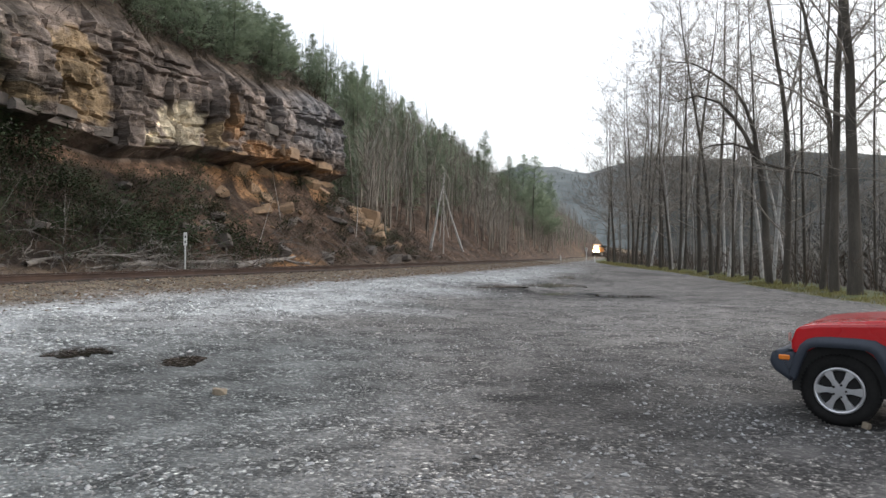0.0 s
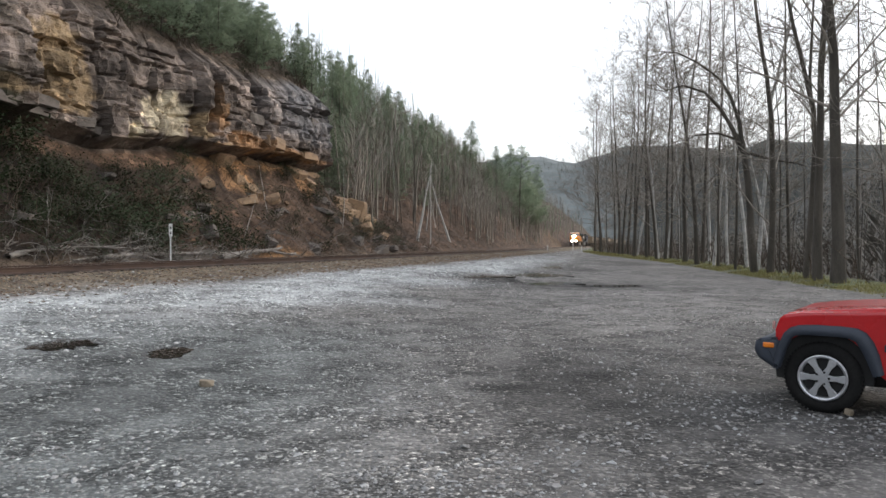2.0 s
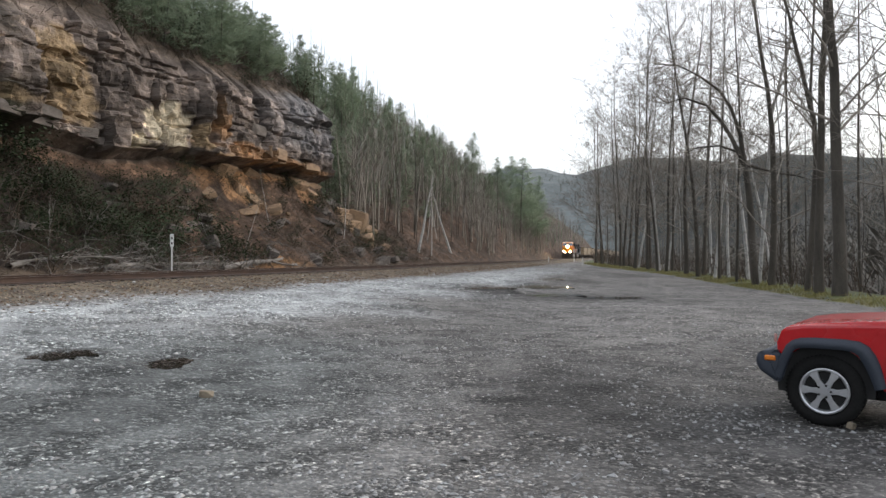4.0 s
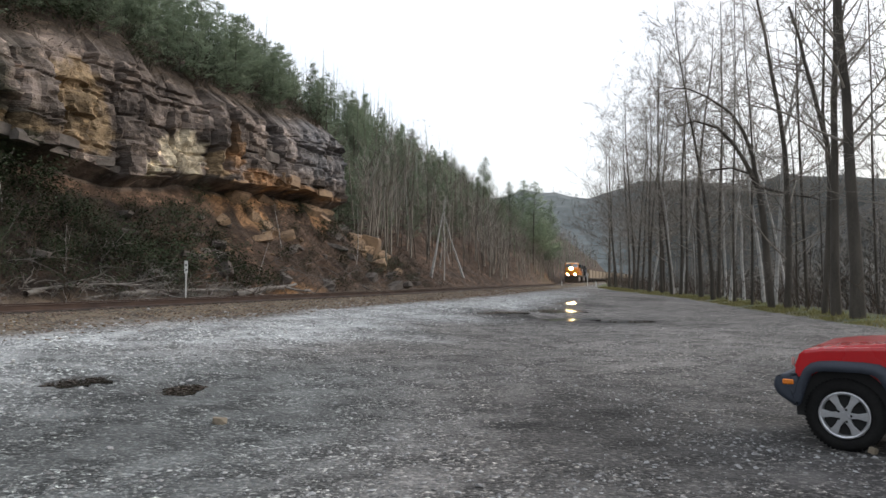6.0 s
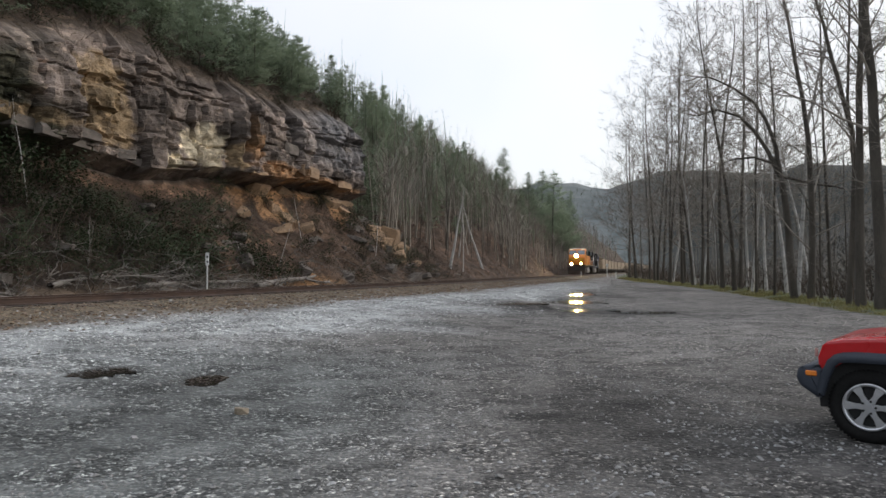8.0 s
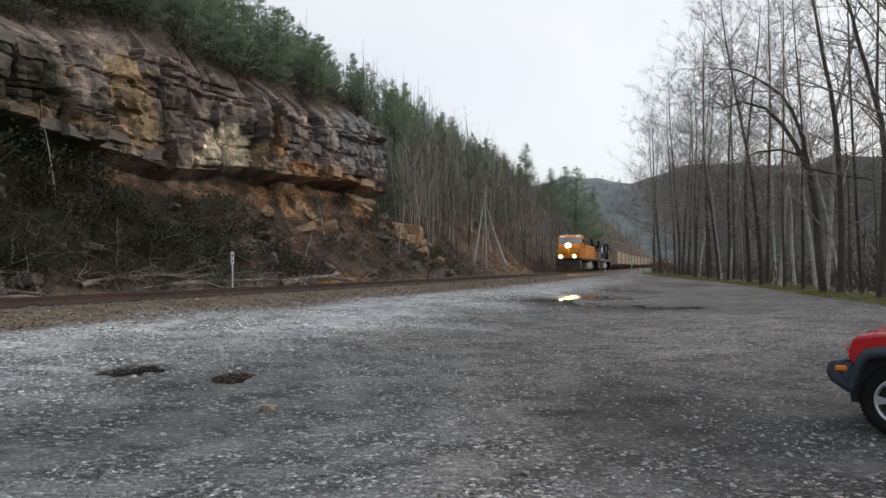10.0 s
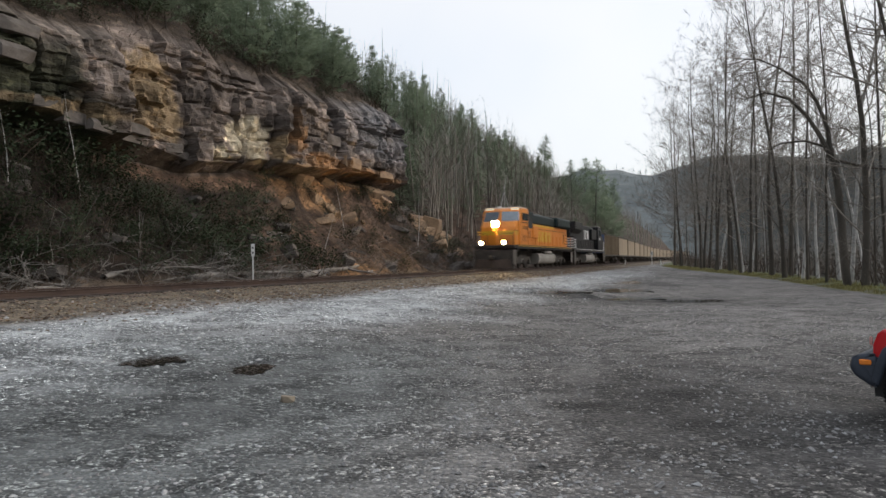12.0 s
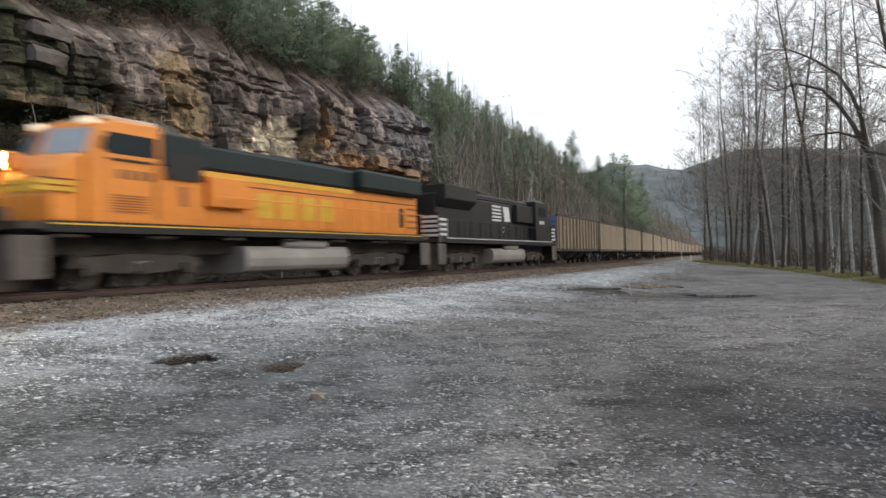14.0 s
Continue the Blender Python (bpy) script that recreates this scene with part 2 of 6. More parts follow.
def box(x0, x1, y0, y1, z0, z1, bevel=0.0, bm=None, seg=1):
    own = bmesh.new()
    bmesh.ops.create_cube(own, size=1, matrix=Matrix.LocRotScale(((x0 + x1) / 2, (y0 + y1) / 2, (z0 + z1) / 2), None, (x1 - x0, y1 - y0, z1 - z0)))
    if bevel:
        bmesh.ops.bevel(own, geom=own.edges[:], offset=bevel, segments=seg, affect="EDGES", profile=0.7)
    return own if bm is None else join(bm, own)


def join(bm, other):
    me = bpy.data.meshes.new("tmp")
    other.to_mesh(me)
    other.free()
    bm.from_mesh(me)
    bpy.data.meshes.remove(me)
    return bm


def cyl(r, length, m=None, n=20, r2=None, bm=None, bevel=0.0):
    """A cylinder along its own z, about its middle, then moved by m."""
    own = bmesh.new()
    bmesh.ops.create_cone(own, cap_ends=True, segments=n, radius1=r, radius2=r if r2 is None else r2, depth=length)
    if bevel:
        bmesh.ops.bevel(own, geom=[e for e in own.edges if abs(e.verts[0].co.z - e.verts[1].co.z) < 1e-5], offset=bevel, segments=2, affect="EDGES")
    if m is not None:
        own.transform(m)
    return own if bm is None else join(bm, own)


def prism(outline, y0, y1, bevel=0.0, bm=None):
    """An outline in x and z, given thickness along y."""
    own = bmesh.new()
    a = [own.verts.new((x, y0, z)) for x, z in outline]
    b = [own.verts.new((x, y1, z)) for x, z in outline]
    own.faces.new(a)
    own.faces.new(b[::-1])
    for i in range(len(a)):
        j = (i + 1) % len(a)
        own.faces.new((a[j], a[i], b[i], b[j]))
    bmesh.ops.recalc_face_normals(own, faces=own.faces[:])
    if bevel:
        bmesh.ops.bevel(own, geom=own.edges[:], offset=bevel, segments=2, affect="EDGES", profile=0.7)
    return own if bm is None else join(bm, own)


def tube(V, F, pts, rads, n=6):
    """Adds a tapered tube along pts to the lists V and F."""
    base = len(V)
    for i, p in enumerate(pts):
        d = (pts[min(i + 1, len(pts) - 1)] - pts[max(i - 1, 0)]).normalized()
        a = d.cross(Vector((0.37, 0.91, 0.2))).normalized()
        b = d.cross(a)
        for k in range(n):
            w = 2 * math.pi * k / n
            V.append(p + (a * math.cos(w) + b * math.sin(w)) * rads[i])
    for i in range(len(pts) - 1):
        for k in range(n):
            j = (k + 1) % n
            F.append((base + i * n + k, base + i * n + j, base + (i + 1) * n + j, base + (i + 1) * n + k))
    F.append(tuple(base + (len(pts) - 1) * n + k for k in range(n)))


# ---------------------------------------------------------------- the line of the track
# s: metres along the track from the point nearest the camera, u: metres to the camera's side of its middle
HEAD0, OFF = radians(21.221), 18.713


def heading(s):
    q = min(max(s, 0.0), 300.0)
    return HEAD0 - (1.572e-3 * q - 4.56e-6 * q * q)


TAB_S0, TAB_N = -200.0, 2401
TAB = np.zeros((TAB_N, 2))
_i0 = 400
TAB[_i0] = (-math.cos(HEAD0) * OFF, math.sin(HEAD0) * OFF)
for _i in range(_i0, TAB_N - 1):
    _h = heading((_i - _i0) * 0.5 + 0.25)
    TAB[_i + 1] = TAB[_i] + np.array((math.sin(_h), math.cos(_h))) * 0.5
for _i in range(_i0, 0, -1):
    TAB[_i - 1] = TAB[_i] - np.array((math.sin(HEAD0), math.cos(HEAD0))) * 0.5


def rail_z(s):
    return 1.15 - 0.001 * s


def at(s, u=0.0):
    """The plan place of (s, u)."""
    f = (s - TAB_S0) * 2
    i = int(min(max(f, 0), TAB_N - 2))
    p = TAB[i] + (TAB[i + 1] - TAB[i]) * (f - i)
    h = heading(s)
    return float(p[0] + math.cos(h) * u), float(p[1] - math.sin(h) * u)


def su(x, y):
    """(s, u) of a plan place."""
    s = y
    for _ in range(6):
        px, py = at(s)
        h = heading(s)
        s += (x - px) * math.sin(h) + (y - py) * math.cos(h)
    px, py = at(s)
    h = heading(s)
    return s, (x - px) * math.cos(h) - (y - py) * math.sin(h)


def step(a, b, x):
    t = min(max((x - a) / (b - a), 0.0), 1.0)
    return t * t * (3 - 2 * t)


def nz(x, y, z=0.0, f=1.0):
    return noise.noise((x * f, y * f, z * f))

# ---------------------------------------------------------------- the land
VERGE = ((-60, 27.0), (10, 25.6), (28, 24.2), (46, 20.6), (63, 17.2), (84, 11.4), (107, 8.2), (135, 6.6), (900, 6.5))


def verge(s):
    for (a, ua), (b, ub) in zip(VERGE, VERGE[1:]):
        if s <= b:
            return ua + (ub - ua) * max(0.0, (s - a) / (b - a))
    return VERGE[-1][1]


# puddles in the lot: x, y, length, width, turn
PUDDLES = ((-5.50, 10.95, 0.39, 0.50, 0.1), (-3.88, 10.95, 0.27, 0.46, 0.25), (2.0, 33.0, 1.25, 1.0, 0.1), (5.2, 31.6, 1.2, 0.9, 0.5),
           (7.6, 30.6, 1.0, 0.8, 0.2), (5.2, 37.5, 1.3, 2.2, 0.4), (7.5, 46.5, 0.8, 2.6, -0.2))


# damp dark patches of the gravel: x, y and half sizes
DAMP = ((2.07, 9.59, 0.5, 0.42), (0.9, 8.88, 0.4, 0.21), (2.58, 12.1, 0.4, 0.33), (3.62, 11.5, 0.45, 0.28), (2.01, 7.94, 0.25, 0.2), (-1.53, 10.1, 0.3, 0.18), (-2.79, 11.1, 0.3, 0.16),
        (-4.65, 9.35, 0.4, 0.15), (0.87, 13.6, 0.5, 0.25), (1.6, 32.0, 2.4, 2.4), (4.9, 30.5, 2.6, 2.4), (-1.9, 26.0, 2.2, 0.9), (-0.6, 21.5, 1.4, 0.6), (7.3, 30.0, 1.8, 1.5), (5.0, 38.0, 2.2, 3.0),
        (-5.6, 9.3, 0.36, 0.1), (-3.9, 8.6, 0.42, 0.1), (-5.0, 8.0, 0.3, 0.1), (-2.3, 8.1, 0.34, 0.1), (-3.4, 7.0, 0.4, 0.1), (-1.0, 6.6, 0.4, 0.1), (-4.4, 6.6, 0.3, 0.09), (0.5, 9.9, 0.4, 0.12),
        (1.1, 7.1, 0.36, 0.12), (2.9, 9.0, 0.5, 0.16), (-0.2, 12.4, 0.5, 0.2), (3.6, 13.8, 0.6, 0.25), (-3.0, 9.7, 0.34, 0.1), (-6.4, 10.4, 0.4, 0.12))


def lot_z(s, u):
    """Height of the gravel lot before puddles."""
    top = rail_z(s) - 0.22
    z = top - 0.22 * step(1.9, 4.2, u)
    z += (0.0 - z) * step(3.0, 15.0, u) * (1 - 0.65 * step(30, 90, s))
    return z


def puddle_level(x, y):
    s, u = su(x, y)
    return lot_z(s, u) - 0.014


LEVELS = [puddle_level(p[0], p[1]) for p in PUDDLES]


def ground_z(s, u, xy=None):
    x, y = xy or at(s, u)
    z = lot_z(s, u)
    if u > 2.6:
        z += 0.035 * nz(x, y, 0, 0.35) + 0.012 * nz(x, y, 3, 1.7)
        for (px, py, a, b, r), lev in zip(PUDDLES, LEVELS):
            dx, dy = x - px, y - py
            if abs(dx) < 5 and abs(dy) < 5:
                e = math.hypot((dx * math.cos(r) + dy * math.sin(r)) / a, (-dx * math.sin(r) + dy * math.cos(r)) / b)
                e += 0.3 * nz(x, y, 9, 1.1)
                z += (lev - 0.014 - z) * step(2.0, 1.05, e)
    v = verge(s)
    if u > v:
        z += 0.10 * step(0, 1.2, u - v)
        z -= 5.5 * step(3.0, 22.0, u - v)
        z += 82 * step(95, 330, u + 0.12 * max(s - 100, 0)) + 8 * nz(x, y, 1, 0.012) * step(80, 160, u)
    return z


def axis(*spans):
    """Values over spans (start, end, step)."""
    out = []
    for a, b, d in spans:
        out += list(np.arange(a, b - 1e-6, d))
    return out + [spans[-1][1]]


GS = axis((-180, -40, 14), (-40, -6, 2), (-6, 24, 0.2), (24, 40, 0.3), (40, 130, 1.0), (130, 300, 5), (300, 1000, 20))
GU = axis((-3.6, 2.4, 0.6), (2.4, 9.9, 0.3), (9.9, 20.9, 0.2), (20.9, 26, 0.3), (26, 50, 1.5), (50, 420, 12))
verts, tints, faces = [], [], []
for s in GS:
    for u in GU:
        x, y = at(s, u)
        verts.append((x, y, ground_z(s, u, (x, y))))
        n1, n2 = nz(x, y, 2, 0.22), nz(x, y, 5, 0.9)
        white = step(4.2, 6.0, u + n1 * 1.5) * step(11.2, 7.8, u + n1 * 3 + 0.02 * max(s - 20, 0)) * step(75, 45, s)
        left = step(1.2, -2.2, x + 1.4 * n1) * step(17, 12, y)
        c = np.array((1.06 - 0.10 * left, 0.985, 0.95 + 0.03 * left)) * (1 + 0.36 * n1 + 0.3 * n2) * (1 - 0.17 * left)
        for px, py, pa, pb in DAMP:
            if abs(x - px) < 4 and abs(y - py) < 4:
                c = c * (1 - 0.5 * step(1.25, 0.6, math.hypot((x - px) / pa, (y - py) / pb) + 0.7 * nz(x, y, 4, 1.8)))
        c = c + (np.array((3.0, 3.03, 3.08)) - c) * max(0, white) * (0.75 + 0.5 * n2)
        c = c + (np.array((1.0, 0.76, 0.53)) - c) * step(6.2, 3.4, u + n1 * 1.2)
        wear = step(0.12, 0.5, nz(x * 0.8, y * 0.35, 11, 0.35)) * step(9, 13, u) * (1 if u < verge(s) else 0)
        # the gravel also gets darker towards the parked car
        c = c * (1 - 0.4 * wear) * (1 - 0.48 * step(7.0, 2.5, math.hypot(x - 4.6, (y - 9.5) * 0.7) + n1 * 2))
        g = step(-0.3, 0.9, u - verge(s) + n2)
        c = c + (np.array((0.55, 0.62, 0.22)) * (1 + 0.4 * n2) - c) * g
        c = c + (np.array((0.30, 0.25, 0.20)) * (1 + 0.3 * n2) - c) * step(2.0, 5.0, u - verge(s) + n1)
        far = max(step(60, 110, u), step(560, 650, s))
        c = c + (np.array((0.29, 0.275, 0.25)) * (1 + 0.5 * n1) - c) * far
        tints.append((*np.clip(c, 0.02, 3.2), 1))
nu = len(GU)
for i in range(len(GS) - 1):
    for j in range(nu - 1):
        faces.append((i * nu + j, i * nu + j + 1, (i + 1) * nu + j + 1, (i + 1) * nu + j))


def tinted(name, verts, faces, tints, material, smooth=True):
    me = mesh(name, verts, faces, material, smooth)
    at_ = me.color_attributes.new("tint", "FLOAT_COLOR", "POINT")
    at_.data.foreach_set("color", np.array(tints, dtype=np.float32).ravel())
    return me


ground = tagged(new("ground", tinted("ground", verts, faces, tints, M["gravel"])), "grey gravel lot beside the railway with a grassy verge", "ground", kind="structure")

# ---- the hillside behind the track, with its sandstone cliff
rng = random.Random(5)
PANELS, _s = [], 8.0
while _s < 60:                                     # upright joints part the face into panels, each with beds of its own
    w = rng.uniform(1.2, 4.5)
    beds = [7.2 + rng.uniform(-0.1, 0.1)]
    while beds[-1] < 14.2:
        beds.append(beds[-1] + (rng.uniform(0.2, 0.6) if rng.random() < 0.25 else rng.uniform(0.9, 3.0)))
    rows = []
    for _b in beds:
        c = [0.0]
        while c[-1] < w + 1:
            c.append(c[-1] + rng.uniform(0.6, 4.5))
        rows.append((c, [rng.uniform(-0.42, 0.38) for _ in c], [rng.random() for _ in c]))
    PANELS.append((_s, w, rng.uniform(-0.45, 0.45), beds, rows))
    _s += w


def cliffness(s):
    return step(9, 17, s) * step(56.0, 53.2, s)


def along(table, s):
    """A value read off a table of (s, value)."""
    for (a, va), (b, vb) in zip(table, table[1:]):
        if s <= b:
            return va + (vb - va) * max(0.0, (s - a) / (b - a))
    return table[-1][1]


LEDGE = ((17, 8.15), (20, 8.05), (22, 7.6), (24.5, 7.6), (26, 7.35), (28, 7.1), (30, 7.25), (32.5, 7.55), (33.5, 7.85), (39, 7.9), (44, 8.25), (50, 8.3), (54, 8.1))
CROWN = ((17, 11.6), (20.4, 11.4), (22.6, 11.9), (26, 13.0), (30.4, 13.0), (31.2, 12.2), (36.7, 12.4), (40, 12.4), (46, 12.7), (51, 13.3), (53.5, 12.3), (56, 10.5))


def ledge_z(s):
    return along(LEDGE, s) + 0.12 * nz(s, 0, 4, 0.6)


def crown_z(s):
    return along(CROWN, s) + 0.25 * nz(s, 3, 0, 0.5)


def face_off(s, z):
    """How far the cliff's blocks stand out at (s, z), and a random number of the block."""
    zz = z + 0.22 * nz(s, z, 0, 0.5)
    ss = s + 0.35 * nz(s, z, 8, 0.6) + 0.1 * nz(s, z, 3, 2.0)
    p = 0
    while p < len(PANELS) - 2 and PANELS[p + 1][0] < ss:
        p += 1
    s0, w, base, beds, rows = PANELS[p]
    i = 0
    while i < len(beds) - 2 and beds[i + 1] < zz:
        i += 1
    cuts, offs, rnd = rows[i]
    k = 0
    while k < len(cuts) - 2 and cuts[k + 1] < ss - s0:
        k += 1
    edge = min(ss - s0 - cuts[k], s0 + cuts[k + 1] - ss, zz - beds[i], beds[i + 1] - zz)
    joint = min(abs(ss - s0), abs(s0 + w - ss))
    o = base + offs[k] * (0.5 + 0.9 * abs(nz(s, z, 12, 0.35))) - 0.24 * step(0.11, 0.0, edge) - 0.42 * step(0.2, 0.0, joint)
    o += 0.45 * nz(s, z * 0.9, 2, 0.2) + 0.15 * nz(s, z, 6, 1.3) + 0.12 * nz(s, z, 7, 3.2)
    for f, h in ((0.7, 0.2), (1.9, 0.07)):
        o += h * (noise.cell((ss * f * 0.7, zz * f * 1.5, 3.0)) - 0.5)
    if z > 8.3:
        o -= 1.2 * step(0.5, 0.15, abs(s - 36.3 - 0.1 * (z - 10)))
    return o, rnd[k]


def hill(s, v):
    """The hillside's section at s: v from 0 at the track to 1 on top. Gives u, z."""
    c = cliffness(s)
    lift = 4.8 * step(58, 105, s)                  # the slope steepens towards the bend
    zl, zt = ledge_z(s), crown_z(s)
    if v < 0.22:                                   # bank of loose rock and earth
        q = v / 0.22
        u1, z1 = -3.4 - 6.4 * q ** 0.9, 0.55 + (zl - 1.1) * q ** 1.25
        bulge = (0.9 * nz(s, q * 5, 1, 0.28) + 0.35 * nz(s, q * 5, 4, 0.9)) * math.sin(math.pi * min(1, q * 1.1))
        u1 += bulge * 0.8
        z1 += bulge * 0.5
        u2, z2 = -3.4 - 10.5 * q, 0.55 + (6.8 + lift) * q ** 1.1
    elif v < 0.26:                                 # underside of the overhang
        q = (v - 0.22) / 0.04
        o, _ = face_off(s, zl + 0.1)
        u1, z1 = -9.8 + (1.75 + o) * q, zl - 0.55 + 0.55 * q
        u2, z2 = -13.9 - 1.0 * q, 7.35 + lift + 0.5 * q
    elif v < 0.62:                                 # the face
        q = (v - 0.26) / 0.36
        z1 = zl + (zt - zl) * q
        o, _ = face_off(s, z1)
        u1 = -8.05 + o - 0.45 * q ** 4
        u2, z2 = -14.9 - 5.0 * q, 7.85 + lift + 3.6 * q
    else:
        q = (v - 0.62) / 0.38
        o, _ = face_off(s, zt)
        r = 80 * q ** 1.6
        crest = 24 * (1 - 0.12 * step(90, 200, s))
        u1, z1 = -8.5 + o * (1 - step(0, 0.1, q)) - r, zt + crest * (1 - math.exp(-r / 26))
        u2, z2 = -19.9 - r, 11.45 + lift + (crest + 5) * (1 - math.exp(-r / 30))
    rough = 0.5 * nz(s, v * 30, 0, 0.25) + 0.2 * nz(s, v * 60, 5, 0.8)
    u2, z2 = u2 + rough, z2 + rough * 0.6
    return u1 * c + u2 * (1 - c), z1 * c + z2 * (1 - c)


HS = axis((-120, 0, 6), (0, 14, 1), (14, 68, 0.16), (68, 120, 0.9), (120, 420, 6))
HV = axis((0, 0.22, 0.0088), (0.22, 0.26, 0.01), (0.26, 0.62, 0.0075), (0.62, 1.0, 0.013))
DARK, YELLOW, CREAM, ORANGE, SOIL, LITTER = (np.array(c) for c in ((0.175, 0.145, 0.127), (0.46, 0.34, 0.20), (0.82, 0.73, 0.54), (0.52, 0.30, 0.15), (0.10, 0.064, 0.043), (0.09, 0.068, 0.05)))


def blob(s, z, cs, cz, rs, rz):
    e = math.hypot((s - cs) / rs, (z - cz) / rz) + 0.4 * nz(s, z, 3, 0.9) + 0.25 * nz(s, z, 9, 2.3)
    return step(1.1, 0.8, e)


verts, tints, faces = [], [], []
for s in HS:
    for v in HV:
        u, z = hill(s, v)
        x, y = at(s, u)
        verts.append((x, y, z))
        a, b = nz(s, z, 1, 0.5), nz(s, z, 6, 1.6)
        if 0.22 <= v <= 0.635 and cliffness(s) > 0.3:
            _, r = face_off(s, z)
            c = DARK * (1 + 0.6 * a + 0.4 * b) * (0.88 + 0.24 * r)
            c = c + (DARK * 1.9 - c) * step(0.1, 0.4, a + 0.2 * r)
            c = c + (np.array((0.042, 0.05, 0.022)) * (1 + 0.5 * b) - c) * step(23, 18, s + 4 * a) * 0.85
            for args, col in (((25.4, 10.8, 1.9, 1.5), YELLOW), ((26.2, 9.0, 1.7, 1.2), YELLOW), ((33.0, 8.9, 1.9, 1.3), CREAM), ((30.4, 7.8, 0.7, 0.6), CREAM), ((35.6, 8.6, 0.8, 0.8), YELLOW),
                              ((41, 8.35, 4.6, 0.5), ORANGE), ((37.2, 9.3, 0.8, 0.9), ORANGE * 0.8), ((49, 8.3, 5.0, 0.3), ORANGE * 0.9), ((36.6, 10.6, 0.4, 1.5), ORANGE * 0.5),
                              ((21, 8.3, 3.5, 0.35), YELLOW * 0.8)):
                k = blob(s, z, *args)
                if k > 0:
                    c = c + (col * (0.72 + 0.3 * r + 0.45 * b + 0.3 * a) - c) * k * 0.85
            if s > 40:
                c = c + (np.array((0.22, 0.23, 0.25)) * (0.8 + 0.5 * r) - c) * 0.65 * step(9.0, 10.0, z) * step(40, 48, s)
        else:
            # gloom over the bank's left end is painted in as darker soil
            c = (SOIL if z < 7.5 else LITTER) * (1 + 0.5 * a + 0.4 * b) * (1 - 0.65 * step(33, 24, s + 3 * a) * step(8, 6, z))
            if 14 < s < 67 and v < 0.22:
                for args, col in (((40.2, 6.2, 1.9, 1.5), ORANGE * 0.9), ((43.5, 7.4, 5.0, 0.45), ORANGE), ((49.8, 6.6, 1.5, 1.1), ORANGE * 0.75), ((57.5, 5.4, 2.6, 1.1), ORANGE * 0.75),
                                  ((36.5, 6.6, 1.6, 0.9), ORANGE * 0.5), ((30, 6.4, 7, 0.6), SOIL * 1.8), ((25, 1.0, 40, 0.35), LITTER * 1.4), ((37, 1.1, 4, 0.5), ORANGE * 0.5)):
                    k = blob(s, z, *args)
                    if k > 0:
                        c = c + (col * (1 + 0.4 * b) - c) * k
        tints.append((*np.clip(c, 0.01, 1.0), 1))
nv = len(HV)
for i in range(len(HS) - 1):
    for j in range(nv - 1):
        faces.append((i * nv + j, (i + 1) * nv + j, (i + 1) * nv + j + 1, i * nv + j + 1))
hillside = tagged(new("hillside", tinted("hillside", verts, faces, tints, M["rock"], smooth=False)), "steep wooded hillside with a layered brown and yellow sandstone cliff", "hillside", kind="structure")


def hill_at(s, u):
    """Height of the hillside or bank over plan place (s, u), and v there."""
    lo, hi = 0.0, 1.0
    if cliffness(s) > 0.3 and u < -9.2:
        lo = 0.62
    elif cliffness(s) > 0.3:
        hi = 0.215
    for _ in range(22):
        m = (lo + hi) / 2
        if hill(s, m)[0] > u:
            lo = m
        else:
            hi = m
    return hill(s, lo)[1]


# ---- puddles
for (px, py, a, b, r), lev in zip(PUDDLES, LEVELS):
    bm = bmesh.new()
    ring = []
    for k in range(40):
        w = 2 * math.pi * k / 40
        q = 1.15 + 0.55 * nz(px + math.cos(w) * 2, py + math.sin(w) * 2, 1, 1.5)
        ring.append(bm.verts.new((math.cos(w) * a * q, math.sin(w) * b * q, 0)))
    top = bm.faces.new(ring)
    ex = bmesh.ops.extrude_face_region(bm, geom=[top])
    bmesh.ops.translate(bm, verts=[g for g in ex["geom"] if isinstance(g, bmesh.types.BMVert)], vec=(0, 0, -0.05))
    bmesh.ops.recalc_face_normals(bm, faces=bm.faces[:])
    pud = tagged(part("puddle", bm, M["water"]), "shallow dark rain puddle in the gravel", "puddle", "puddles in the lot")
    pud.matrix_world = Matrix.LocRotScale((px, py, lev - 0.004), Euler((0, 0, r)), None)

# ---------------------------------------------------------------- railway track
track = thing("railway_track", "rusty railway track on dark ballast with wooden sleepers", "railway track", kind="structure")
GAUGE = 1.435


def sweep(section, u0, s0, s1, d):
    """A rail: the section (y across, z up) carried along the track."""
    V, F, n = [], [], len(section)
    vals = axis((s0, 140, d), (140, s1, d * 5))
    for s in vals:
        for (du, dz) in section:
            x, y = at(s, u0 + du)
            V.append((x, y, rail_z(s) + dz))
    for i in range(len(vals) - 1):
        for k in range(n):
            j = (k + 1) % n
            F.append((i * n + k, i * n + j, (i + 1) * n + j, (i + 1) * n + k))
    F += [tuple(range(n)), tuple(range((len(vals) - 1) * n, len(vals) * n))]
    return V, F


RAIL = ((-0.075, -0.18), (0.075, -0.18), (0.075, -0.165), (0.014, -0.14), (0.014, -0.045), (0.037, -0.03), (0.037, -0.002), (-0.037, -0.002), (-0.037, -0.03), (-0.014, -0.045), (-0.014, -0.14), (-0.075, -0.165))
for side in (-1, 1):
    r = part("rail", sweep(RAIL, side * (GAUGE / 2 + 0.037), -100, 680, 1.0), M["rail"], track, "rusty brown steel rail")
    part("rail_head", sweep(((-0.03, -0.004), (0.03, -0.004), (0.03, 0.0), (-0.03, 0.0)), side * (GAUGE / 2 + 0.037), -100, 680, 1.0), M["railhead"], r, "worn bright running surface")

# ---------------------------------------------------------------- trees


